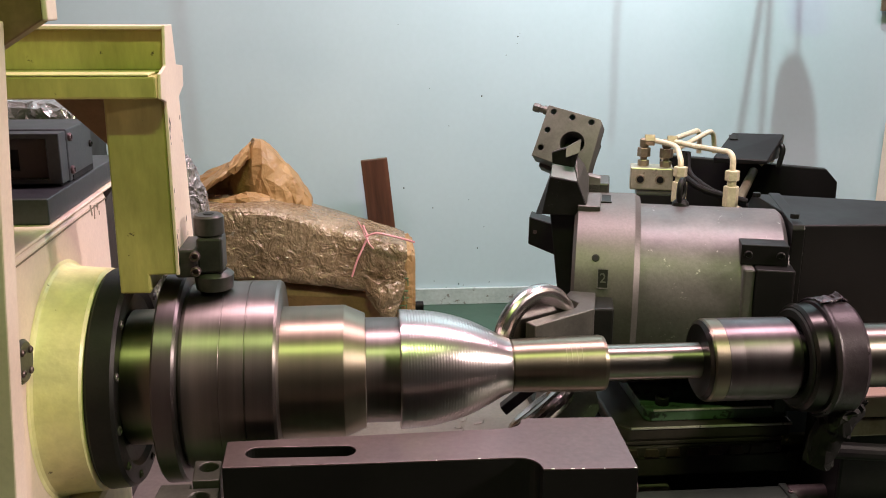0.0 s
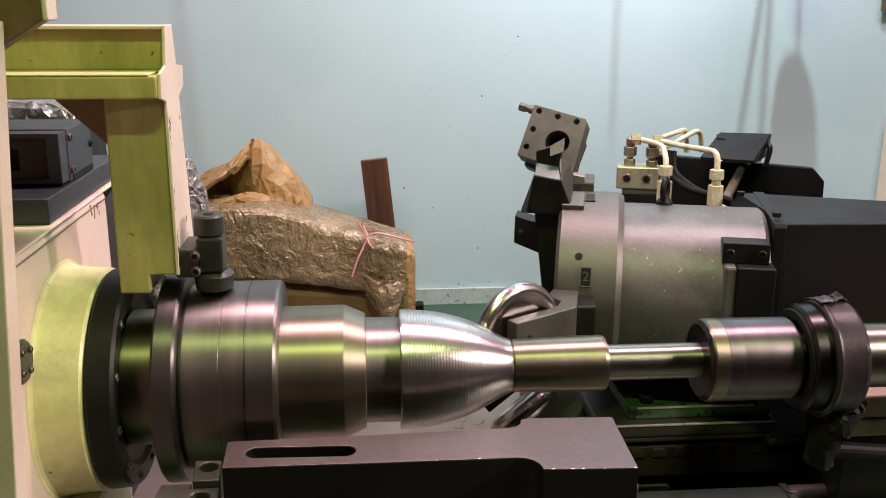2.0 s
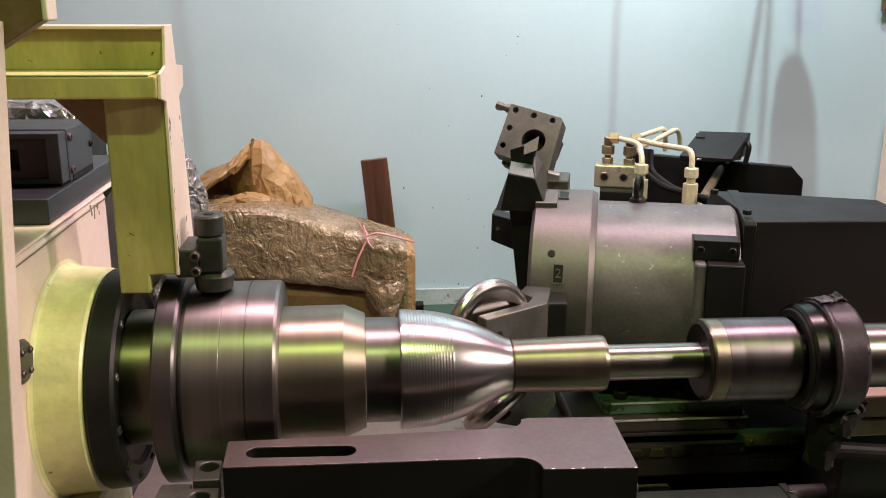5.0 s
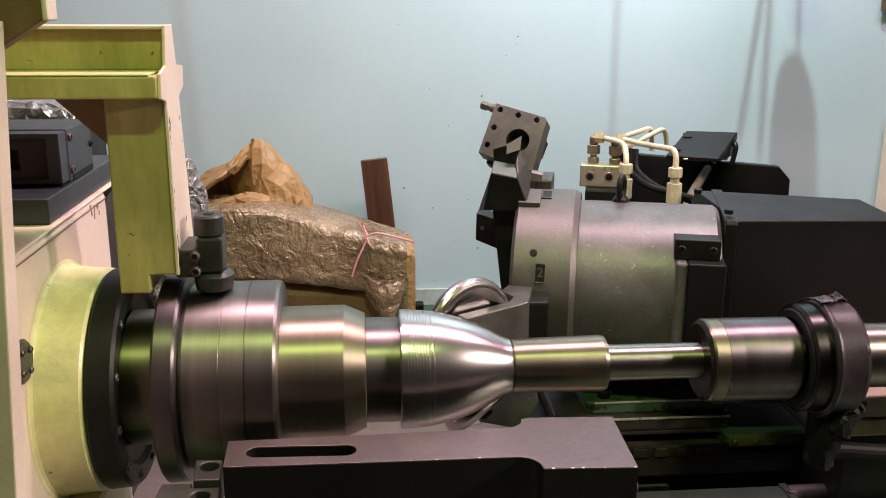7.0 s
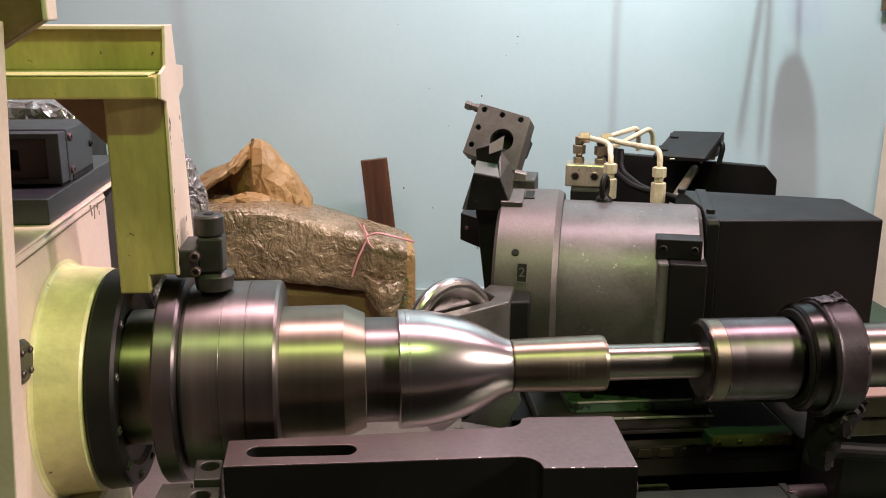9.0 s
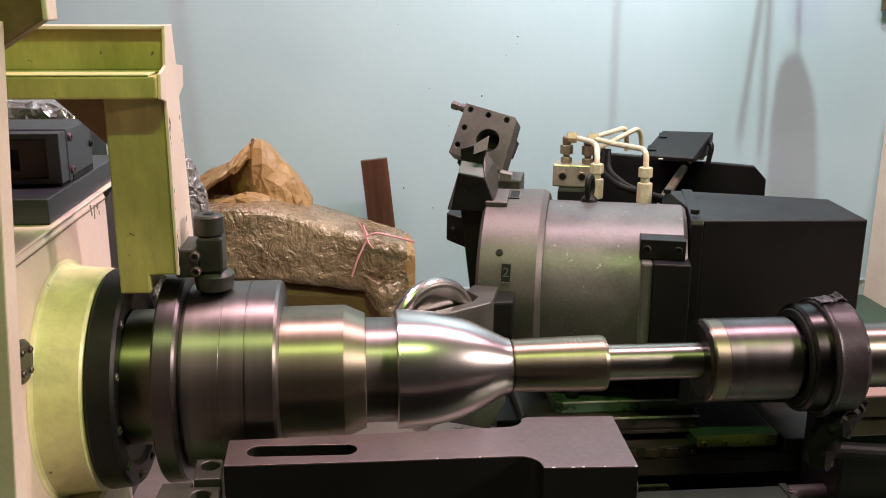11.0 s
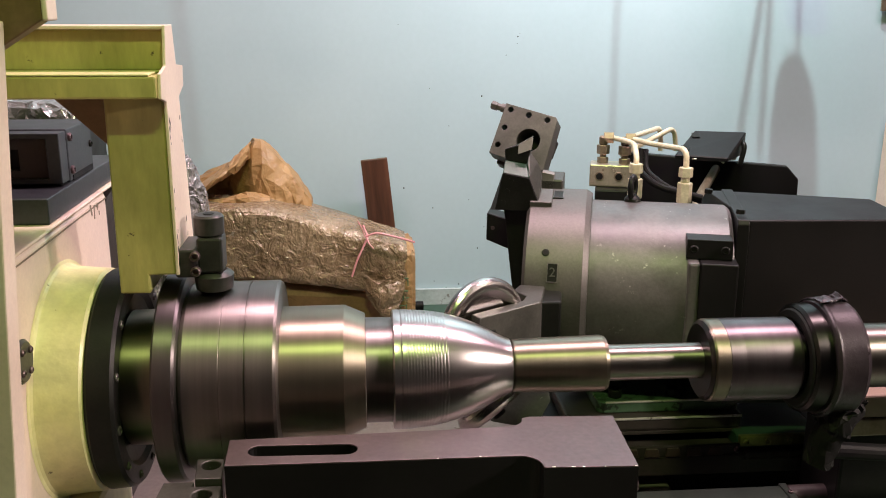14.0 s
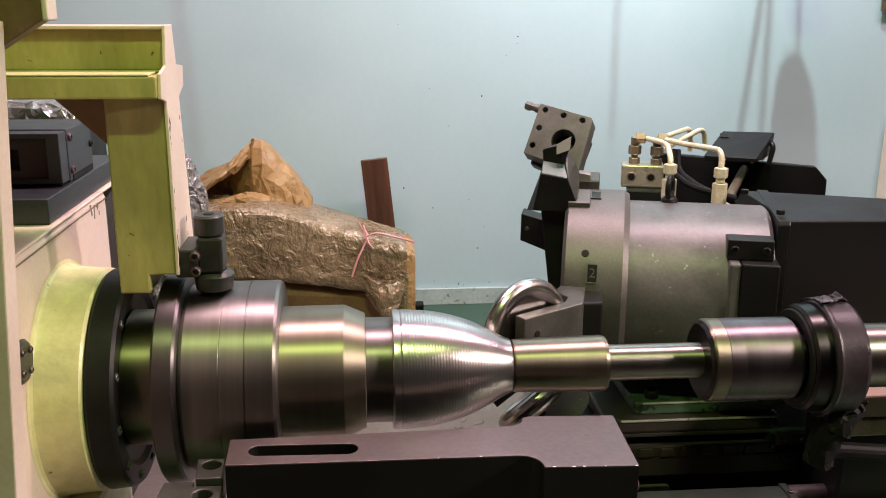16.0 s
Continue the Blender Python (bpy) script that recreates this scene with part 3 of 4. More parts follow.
part("clamp_leg", moved(crumpled([(-0.055, 0, 0, 0.030, 0.022), (-0.01, 0, 0, 0.034, 0.026), (0.06, 0, 0, 0.036, 0.030), (0.10, 0, 0, 0.034, 0.030)], 12, 16, 0.006, 20, 3, 4, 1), pose(0.768, -0.040, -0.125, 0, -72, 8) @ Matrix.Diagonal((1, 0.8, 0.8, 1))), M_RUBBER, tail, "black clamp leg wrapped in torn tape", True)
part("torn_tape", moved(crumpled([(-0.03, 0, 0, 0.036, 0.028), (0.0, 0, 0, 0.039, 0.033), (0.025, 0, 0, 0.038, 0.032), (0.04, 0, 0, 0.036, 0.030)], 9, 22, 0.008, 40, 2.6, 6, 1), pose(0.784, -0.044, -0.085, 0, -66, 8) @ Matrix.Diagonal((1, 0.8, 0.8, 1))), M_RUBBER, tail, "torn crinkled tape", True)
part("quill", rod(0.8005, 1.30, 0.0545, 0.001, 72), M_SHAFT, tail, "ground steel quill", True)
part("hose", tube([(0.80, 0.0, -0.175), (0.90, 0.0, -0.185), (1.3, 0.0, -0.185)], 0.015), M_RUBBER, tail, "black rubber hose", True)
part("body", box(0.875, 1.35, 0.09, 0.235, -0.39, -0.1605, 0.006), M_BLACK, tail, "oily black tailstock body")
part("body_cap", box(0.87, 1.35, 0.085, 0.24, -0.160, -0.115, 0.004), M_BEIGE, tail, "beige painted cap")
part("body_strip", box(0.87, 1.35, 0.082, 0.0895, -0.195, -0.1605, 0.003), M_FITB, tail, "brown strip")

# ---- front tool arm ----
tool = thing("front_tool_arm", "grey ground steel tool arm with a long slot", "tool arm")
top = [(-0.201, -0.176), (-0.010, -0.171), (0.196, -0.164), *arc(0.202, -0.138, 0.026, -80, 2), (0.240, -0.133), (0.368, -0.139), (0.362, -0.296), (0.2335, -0.290), *arc(0.202, -0.2855, 0.031, 2, 92),
       (-0.011, -0.254), (-0.198, -0.252)]
long_hole = slot(-0.156, -0.2125, -0.034, -0.2165, 0.0155)
# bar sides take near-black for their shade; only the top has the steel tone
part("bar", prism(top[::-1], 0.95, 1.0575, "z", 0.0, [long_hole]), M_COVER, tool, "steel bar, its shaded sides coloured near-black")
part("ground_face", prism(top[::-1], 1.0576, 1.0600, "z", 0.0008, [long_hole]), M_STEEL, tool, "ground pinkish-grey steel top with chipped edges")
part("slot_floor", prism(slot(-0.156, -0.2125, -0.034, -0.2165, 0.0150), 0.955, 1.025, "z", 0), M_BLACK, tool)
part("hinge_block", prism([(-0.243, -0.231), (-0.206, -0.231), (-0.211, -0.174), (-0.249, -0.171)], 0.975, 1.030, "z", 0.002, [circle(-0.226, -0.192, 0.0135)]), M_TOOL, tool)
part("hinge_block", prism([(-0.292, -0.285), (-0.206, -0.285), (-0.206, -0.2335), (-0.246, -0.2325), (-0.246, -0.219), (-0.288, -0.219)], 0.955, 1.020, "z", 0.002, [circle(-0.230, -0.256, 0.0135)]), M_TOOL, tool)
part("pin", rod(0.955, 1.000, 0.0130, 0.001, 24, "z"), M_RUBBER, tool, "", True, pose(-0.226, -0.192, 0))
rngb = random.Random(3)
chipped = bmesh.new()
for k in range(8):
    x = 0.245 + 0.114 * rngb.random() if k < 6 else rngb.uniform(-0.1, 0.2)
    y = -0.2905 - (x - 0.233) * 0.0465 if x > 0.233 else -0.2543
    r = rngb.uniform(0.0005, 0.0016)
    chipped = joined(chipped, box(x - 1.6 * r, x + 1.6 * r, y - 0.0006, y + r, 1.0600, 1.0604, 0))
tagged(part("edge_chips", chipped, M_WHITE, tool, "bright nicks along the edge"), kind="stuff")
part("clamp_screw", moved(rod(0.0, 0.012, 0.010, 0.002, 24, "x"), pose(0.3645, -0.25, 1.005)), M_STEEL, tool, smooth=True)
part("support", box(-0.15, 0.33, -0.235, -0.18, 0.0, 0.949, 0.006), M_BLACK, tool)

# ---- roller carriage: base, indexing drum, tools, hydraulics ----
carriage = thing("roller_carriage", "dark machine carriage with indexing tool drum and rollers", "carriage")
base = part("saddle", prism([(0.525, 0.272), (0.862, 0.272), (0.872, 0.282), (0.872, 0.80), (0.498, 0.80), (0.498, 0.300)], 0.803, 0.8335, "z", 0.006), M_SLIDE, carriage, "oily dark iron saddle")
part("saddle_skirt", box(0.515, 0.870, 0.2722, 0.33, 0.7955, 0.8028, 0.001), M_SLIDE, carriage)
lower_slide = thing("lower_slide", "oily dark cast lower slide with brass gib strip", "machine slide")
part("slide_base", box(0.44, 1.165, 0.2625, 0.95, 0.728, 0.7725, 0.004), M_SLIDE, lower_slide)
part("end_block", box(1.03, 1.165, 0.2625, 0.95, 0.7728, 0.801, 0.003), M_SLIDE, lower_slide)
part("end_block_screw", moved(socket_screw(0.006, 0.005, "y"), pose(1.148, 0.2625, 0.79) @ pose(0, 0, 0, 180)), M_STEEL, lower_slide, smooth=True)
part("slide_plate", box(0.45, 0.8485, 0.39, 0.95, 0.773, 0.8025, 0.003), M_BLACK, lower_slide)
part("side_plate", box(0.849, 1.029, 0.285, 0.95, 0.773, 0.802, 0.003), M_TRAYGREEN, lower_slide, "dark green painted plate")
gib = part("gib_strip", box(0.849, 1.018, 0.272, 0.2845, 0.783, 0.806, 0.002), M_BRASS, lower_slide, "oily brass gib strip")
for k in range(4):
    part("screw", moved(socket_screw(0.006, 0.006, "y"), pose(0.862 + 0.045 * k, 0.272, 0.795) @ pose(0, 0, 0, 180)), M_BRASS, gib, smooth=True)
stud_strip = part("stud_strip", box(0.50, 0.846, 0.263, 0.2715, 0.773, 0.795, 0.002), M_SLIDE, lower_slide, "oily brown strip with studs")
for k in range(8):
    x = 0.838 - 0.044 * k
    if k:
        part("pad", hull([(x + dx, y, z) for y in (0.2575, 0.2628) for dx, z in ((-0.017, 0.7745), (0.015, 0.7745), (0.010, 0.7925), (-0.014, 0.7925))], 0.001), M_PAD, stud_strip, "oily brown pad")
    else:
        part("stud", moved(socket_screw(0.0055, 0.006, "y"), pose(x, 0.263, 0.784) @ pose(0, 0, 0, 180)), M_STEEL, stud_strip, smooth=True)
for x in (0.862, 0.907, 0.952):
    part("clip", box(x - 0.003, x + 0.003, 0.258, 0.2623, 0.757, 0.775, 0.001), M_SLIDE, gib)
part("clip_bar", box(0.855, 0.985, 0.259, 0.2623, 0.757, 0.762, 0.001), M_SLIDE, gib)
# thin pale strip: the highlight on the saddle's front edge, put into colour
part("highlight_edge", box(0.530, 0.868, 0.2695, 0.2745, 0.8300, 0.8345, 0.0012), M_EDGE, carriage, "pale strip for the light caught on the edge")
foot = part("foot_flange", prism([(0.566, 0.31), (0.571, 0.301), (0.580, 0.297), (0.866, 0.297), (0.870, 0.302), (0.870, 0.56), (0.566, 0.56)], 0.8345, 0.8605, "z", 0.003), M_DGREEN, carriage, "dark green foot flange with socket screws")
# the flange rim's highlight, likewise a strip of pale colour
part("highlight_rim", box(0.582, 0.866, 0.2948, 0.2995, 0.8572, 0.8614, 0.0012), M_EDGE, foot, "pale strip for the light caught on the rim")
for x in (0.609, 0.734, 0.85):
    part("screw", moved(socket_screw(0.0145, 0.017, "z"), pose(x, 0.326, 0.8605)), M_BLACK, foot, smooth=True)
part("pedestal", prism([(0.405, 1.0), (0.432, 0.8610), (0.60, 0.8610), (0.60, 1.0)], 0.55, 0.83, "x", 0.006), M_CAST, carriage, "dark green cast pedestal")

TURN = pose(0.480, 0.424, AX, 0, 0, -15)
head_part = part("indexing_ring", lathe([(-0.045, 0), (-0.045, 0.185), (-0.038, 0.196), (0.072, 0.197), (0.083, 0.190), (0.083, 0)], 128), M_RING, carriage, "grey steel indexing ring", True, TURN)
body = part("drum_body", lathe([(0.0835, 0), (0.0835, 0.176), (0.350, 0.176), (0.358, 0.170), (0.358, 0)], 128), M_CAST, carriage, "mottled green-grey cast drum body", True, TURN)

def on_drum(lx, deg, r):
    """A pose on the drum: z outwards, at degrees up from the near side."""
    a = radians(deg)
    return pose(lx, -r * math.cos(a), r * math.sin(a), 90 - deg)


part("index_hole", moved(rod(-0.004, 0.0012, 0.0075, 0.001, 20, "z"), on_drum(0.0, 32.5, 0.197)), M_BLACK, head_part)
part("index_hole_bore", moved(rod(-0.002, 0.0016, 0.0052, 0.0005, 20, "z"), on_drum(0.0, 32.5, 0.197)), M_RUBBER, head_part)


def number_pocket(deg, text):
    p = part("number_pocket", moved(box(-0.0105, 0.0105, -0.019, 0.019, -0.002, 0.0009, 0.0004, 1), on_drum(0.015, deg, 0.1972)), M_BLACK, head_part, "recessed number pocket")
    for dx0, dx1, dy0, dy1 in ((-0.0105, -0.009, -0.019, 0.019), (0.009, 0.0105, -0.019, 0.019), (-0.009, 0.009, 0.017, 0.019), (-0.009, 0.009, -0.019, -0.0175)):
        part("rim", moved(box(dx0, dx1, dy0, dy1, 0.0006, 0.0016, 0), on_drum(0.015, deg, 0.1972)), M_CAST, p)
    if text:
        cu = bpy.data.curves.new("number", "FONT")
        cu.body, cu.size, cu.align_x, cu.align_y, cu.extrude = text, 0.026, "CENTER", "CENTER", 0.0005
        cu.materials.append(M_TOOL)
        t = new("number", cu)
        t.parent, t.matrix_basis = p, on_drum(0.015, deg, 0.1972) @ pose(0, 0, 0.0014)
        t["label"] = "number two"


number_pocket(21, "2")
number_pocket(80, "")

eye = part("eye_bolt", lathe([(0.0, 0), (0.0, 0.018), (0.008, 0.016), (0.014, 0.010), (0.014, 0)], 32, "z"), M_BLACK, carriage, "black eye bolt", True, TURN @ pose(0.165, 0.02, 0.174))
bm = bmesh.new()
n1, n2 = 36, 14
loop = [[bm.verts.new(((0.017 + 0.006 * math.cos(b)) * math.cos(a), 0.006 * math.sin(b), 0.031 + (0.022 + 0.006 * math.cos(b)) * math.sin(a))) for b in [2 * math.pi * j / n2 for j in range(n2)]] for a in [2 * math.pi * i / n1 for i in range(n1)]]
for i in range(n1):
    for j in range(n2):
        bm.faces.new((loop[i][j], loop[(i + 1) % n1][j], loop[(i + 1) % n1][(j + 1) % n2], loop[i][(j + 1) % n2]))
part("eye", moved(bm, pose(0, 0, 0, 0, 0, 72)), M_BLACK, eye, smooth=True)

bracket = part("side_bracket", box(0.267, 0.352, -0.152, -0.08, 0.1035, 0.142, 0.0015), M_COVER, carriage, "black side bracket", False, TURN)
part("bracket_plate", box(0.292, 0.3615, -0.182, -0.10, -0.10, 0.103, 0.003), M_COVER, carriage, "", False, TURN)
for x in (0.280, 0.338):
    part("screw", moved(socket_screw(0.008, 0.005, "y"), pose(x, -0.152, 0.123) @ pose(0, 0, 0, 180)), M_BLACK, bracket, smooth=True)
part("side_pad", box(0.270, 0.2915, -0.180, -0.10, -0.10, 0.1025, 0.005), M_CAST, carriage, "", False, TURN)

cover_bm = prism([(-0.10, -0.21), (-0.10, 0.1695), (-0.097, 0.172), (0.175, 0.176), (0.20, 0.15), (0.20, -0.21)], 0.386, 0.706, "x", 0.004)
for v in cover_bm.verts:
    if v.co.x > 0.5 and v.co.y > 0:
        v.co.y *= 0.42
cover = part("motor_cover", cover_bm, M_COVER, carriage, "black sheet-metal motor cover", False,
             TURN @ pose(0.386, -0.10, 0) @ pose(0, 0, 0, 0, 0, 12) @ pose(-0.386, 0.10, 0))
part("end_plate", prism([(-0.108, -0.21), (-0.108, 0.164), (-0.102, 0.173), (0.178, 0.178), (0.205, 0.153), (0.205, -0.21)], 0.3625, 0.3855, "x", 0.002), M_COVER, carriage, "", False, TURN)
for y in (-0.07, 0.13):
    part("screw", moved(hexnut(0.1755, 0.1845, 0.009), pose(0.377, y, 0.003)), M_BLACK, cover)

# hydraulic manifold and pipes behind the drum
manifold = part("manifold", box(0.070, 0.170, 0.335, 0.40, 0.142, 0.196, 0.003), M_FIT, carriage, "zinc hydraulic manifold block with ports", False, TURN)
for x in (0.094, 0.14):
    part("port", moved(rod(0, 0.002, 0.0115, 0.0005, 24, "y"), pose(x, 0.3335, 0.168)), M_FITB, manifold, smooth=True)
    part("port_bore", moved(rod(0, 0.001, 0.0082, 0.0003, 24, "y"), pose(x, 0.3325, 0.168)), M_RUBBER, manifold)
part("manifold_foot", box(0.085, 0.175, 0.30, 0.40, 0.02, 0.1415, 0.004), M_BLACK, carriage, "", False, TURN)
part("back_frame", box(0.02, 0.66, 0.24, 0.45, -0.23, 0.02, 0.006), M_BLACK, carriage, "", False, TURN)


def riser(x, y, z):
    """A screwed riser with an elbow on the manifold."""
    p = part("pipe_fitting", joined(hexnut(z, z + 0.014, 0.0135), rod(z + 0.014, z + 0.022, 0.008, 0.001, 20, "z"), hexnut(z + 0.022, z + 0.044, 0.0155)), M_FITB, carriage, "brown pipe fitting", False, TURN @ pose(x, y, 0))
    part("elbow", joined(rod(z + 0.044, z + 0.066, 0.011, 0.003, 20, "z"), moved(hexnut(0.0, 0.024, 0.0145, "x"), pose(0.0, 0, z + 0.062))), M_FITB, p)


riser(0.100, 0.37, 0.196)
riser(0.152, 0.36, 0.196)


def pipe(points, end=True):
    part("pipe", tube(points, 0.0064, 14, 0.03), M_PIPE, carriage, "cream painted hydraulic pipe", True, TURN)
    if end:
        x, y, z = points[-1]
        part("union", joined(moved(hexnut(-0.01, 0.012, 0.0155), pose(x, y, z)), moved(rod(-0.022, -0.01, 0.010, 0.001, 20, "z"), pose(x, y, z)), moved(hexnut(-0.068, -0.022, 0.0165), pose(x, y, z))),
             M_PIPE, carriage, "cream hexagon pipe union", False, TURN)


pipe([(0.12, 0.37, 0.258), (0.172, 0.31, 0.255), (0.176, 0.22, 0.235), (0.176, 0.215, 0.21)])
pipe([(0.165, 0.36, 0.258), (0.21, 0.30, 0.256), (0.283, 0.185, 0.262), (0.283, 0.175, 0.212)])
pipe([(0.165, 0.40, 0.256), (0.245, 0.56, 0.262), (0.248, 0.57, 0.20)], False)
pipe([(0.145, 0.41, 0.21), (0.28, 0.57, 0.262), (0.288, 0.58, 0.20)], False)
for pts in ([(0.19, 0.32, 0.24), (0.185, 0.30, 0.19), (0.23, 0.24, 0.165), (0.33, 0.26, 0.14)], [(0.20, 0.34, 0.235), (0.20, 0.31, 0.19), (0.25, 0.26, 0.16), (0.33, 0.28, 0.13)],
                         [(0.18, 0.35, 0.20), (0.21, 0.33, 0.165), (0.27, 0.29, 0.15), (0.34, 0.30, 0.12)]):
    part("cable", tube(pts, 0.0075, 10, 0.03), M_RUBBER, carriage, "black cable", True, TURN)

part("rear_plate", prism([(0.16, -0.20), (0.16, 0.169), (0.600, 0.143), (0.632, 0.108), (0.636, -0.20)], 0.72, 0.745, "y", 0.003), M_COVER, carriage, "black rear cover plate", False, TURN)
rear = part("rear_box", hull([(x + dx, y, z) for x in (0.288, 0.425) for dx, y, z in ((0, 0.60, 0.185 - (x - 0.288) * 0.035), (0, 0.60, 0.170), (0.058, 0.72, 0.235), (0.058, 0.74, 0.17))], 0.002), M_COVER, carriage, "black hinged rear box", False, TURN)
for k in (0.25, 0.78):
    part("hinge", moved(box(-0.002, 0.020, -0.011, 0.011, 0, 0.0025, 0.0008, 1), pose(0.293 + 0.058 * k, 0.60 + 0.12 * k, 0.1860 + 0.050 * k, 22.6, 0, 0)), M_BLACK, rear, "black hinge leaf")
part("latch", box(0.333, 0.345, 0.5975, 0.5995, 0.1735, 0.1775, 0.0005, 1), M_FIT, rear, "small bright latch")
part("cable_loop", tube([(0.415, 0.66, 0.16), (0.440, 0.66, 0.195), (0.456, 0.70, 0.212), (0.456, 0.73, 0.16)], 0.009, 12), M_PIPE, carriage, "dirty cream cable", True, TURN)
part("rear_handle", tube([(0.470, 0.69, 0.15), (0.480, 0.69, 0.206), (0.452, 0.735, 0.214)], 0.007, 12), M_BLACK, carriage, "", True, TURN)
part("plate_pipe", tube([(0.410, 0.712, 0.132), (0.346, 0.50, 0.088), (0.334, 0.44, 0.048)], 0.012, 16), M_FITB, carriage, "dull brown pipe through the cover plate", True, TURN)
part("rear_bar", box(0.3, 0.60, 0.60, 0.72, -0.22, -0.05, 0.005), M_BLACK, carriage, "", False, TURN)

# tool holders on the face of the ring
def oriented(o, ex, ez):
    ex = Vector(ex).normalized()
    ey = Vector(ez).cross(ex).normalized()
    ez = ex.cross(ey)
    return Matrix(((ex.x, ey.x, ez.x, o[0]), (ex.y, ey.y, ez.y, o[1]), (ex.z, ey.z, ez.z, o[2]), (0, 0, 0, 1)))


# the bored plate: x along its top edge, z up the plate, near face at y = 0
PLATE = TURN @ oriented((-0.115, 0.166, 0.353), (0.113, -0.030, -0.024), (0.03, 0.04, 0.087))
holes = [circle(0.010, -0.0085, 0.0064, 14), circle(0.0543, -0.0097, 0.0064, 14), circle(0.0986, -0.0094, 0.0064, 14), circle(0.0115, -0.0516, 0.0064, 14), circle(0.0113, -0.0936, 0.0064, 14), circle(0.074, -0.0655, 0.0265, 32)]
plate = part("bored_plate", prism([(-0.0053, 0.0036), (0.115, 0.0022), (0.121, -0.004), (0.131, -0.120), (0.127, -0.123), (-0.0016, -0.1163)], 0.0, 0.044, "y", 0.0012, holes), M_TOOL, carriage, "grey steel plate with a bore and six holes", False, PLATE)
part("back_plate", prism([(0.006, -0.085), (0.040, -0.085), (0.040, -0.128), (0.008, -0.124)], 0.0445, 0.075, "y", 0.002), M_TOOL, carriage, "", False, PLATE)
part("clamp_nut", joined(moved(hexnut(0, 0.014, 0.010, "x"), pose(-0.040, 0.012, -0.006)), moved(hexnut(0.014, 0.024, 0.008, "x"), pose(-0.040, 0.012, -0.006)), moved(rod(0.024, 0.036, 0.010, 0.001, 16, "x"), pose(-0.040, 0.012, -0.006))), M_RING, carriage, "", False, PLATE)
part("bore_block", box(0.044, 0.118, 0.0445, 0.085, -0.070, -0.030, 0.002), M_BLACK, carriage, "black block behind the bore", False, PLATE)
part("plate_stem", box(-0.035, 0.02, 0.02, 0.12, 0.05, 0.215, 0.004), M_TOOL, carriage, "", False, TURN)

# the wedge-shaped holder, with three screw holes in its face
FACE = [(-0.0965, -0.08, 0.2434), (-0.0426, -0.08, 0.2350), (-0.0229, -0.08, 0.1858), (-0.0242, -0.08, 0.1663), (-0.1103, -0.08, 0.1671)]
part("wedge_holder", hull(FACE + [(-0.0985, -0.025, 0.2434), (-0.0430, -0.01, 0.2350), (-0.0235, -0.01, 0.1858), (-0.0250, -0.01, 0.1600), (-0.1270, -0.03, 0.1560)], 0.0015), M_RUBBER, carriage, "black wedge-shaped tool holder", False, TURN)
part("wedge_band", hull([(-0.0962, -0.0795, 0.2439), (-0.0430, -0.0795, 0.2355), (-0.0950, -0.05, 0.2644), (-0.0503, -0.05, 0.2577), (-0.0960, -0.02, 0.2610), (-0.0440, -0.02, 0.2560), (-0.0975, -0.02, 0.2440), (-0.0430, -0.02, 0.2355)], 0.001), M_TRAYGREEN, carriage, "oily greenish sloping band", False, TURN)
part("wedge_fin", hull([(-0.0970, -0.05, 0.2880), (-0.0685, -0.05, 0.2967), (-0.0525, -0.05, 0.2580), (-0.0950, -0.05, 0.2648), (-0.0438, -0.045, 0.2907), (-0.0975, -0.03, 0.2850), (-0.0960, -0.03, 0.2615), (-0.0480, -0.025, 0.2600), (-0.0438, -0.025, 0.2907), (-0.068, -0.025, 0.2967)], 0.0015), M_BLACK, carriage, "black fin", False, TURN)
part("fin_face", hull([(x, y + d, z) for d in (0, 0.008) for x, y, z in ((-0.0690, -0.050, 0.2975), (-0.0405, -0.042, 0.3140), (-0.0415, -0.058, 0.2890), (-0.0685, -0.062, 0.2790))], 0.0006), M_TOOL, carriage, "ground steel tip", False, TURN)
part("wedge_cheek", hull([(-0.0495, -0.055, 0.2600), (-0.0423, -0.0785, 0.2352), (-0.0226, -0.0785, 0.1860), (-0.0490, -0.030, 0.2836), (-0.0300, -0.030, 0.2600), (-0.0215, -0.030, 0.2388), (-0.0205, -0.030, 0.1948), (-0.040, -0.020, 0.2500), (-0.0222, -0.020, 0.1900)], 0.001), M_TOOL, carriage, "pale worn cheek of the holder", False, TURN)
for x, z in ((-0.0790, 0.2290), (-0.0865, 0.2060), (-0.0935, 0.1830)):
    part("screw_hole", moved(rod(-0.0008, 0.001, 0.0055, 0.0003, 16, "y"), pose(x, -0.0800, z)), M_RUBBER, carriage, "", False, TURN)
part("step_shelf", hull([(-0.0225, -0.075, 0.1715), (0.0010, -0.075, 0.1725), (0.0010, -0.075, 0.1540), (-0.0225, -0.075, 0.1570), (-0.0225, -0.03, 0.1980), (0.0010, -0.03, 0.1985), (0.0010, -0.03, 0.15), (-0.0225, -0.03, 0.15)], 0.001), M_PALE, carriage, "bright step of the ring", False, TURN)
part("rear_lug", hull([(x, y, z) for y in (0.02, 0.05) for x, z in ((-0.0243, 0.2311), (0.0013, 0.2261), (0.0022, 0.196), (-0.0232, 0.196))], 0.0015), M_PALE, carriage, "", False, TURN)
part("ring_step", moved(box(-0.022, 0.022, -0.030, 0.030, -0.006, 0.007, 0.002), on_drum(-0.018, 74, 0.197)), M_RING, carriage, "", False, TURN)
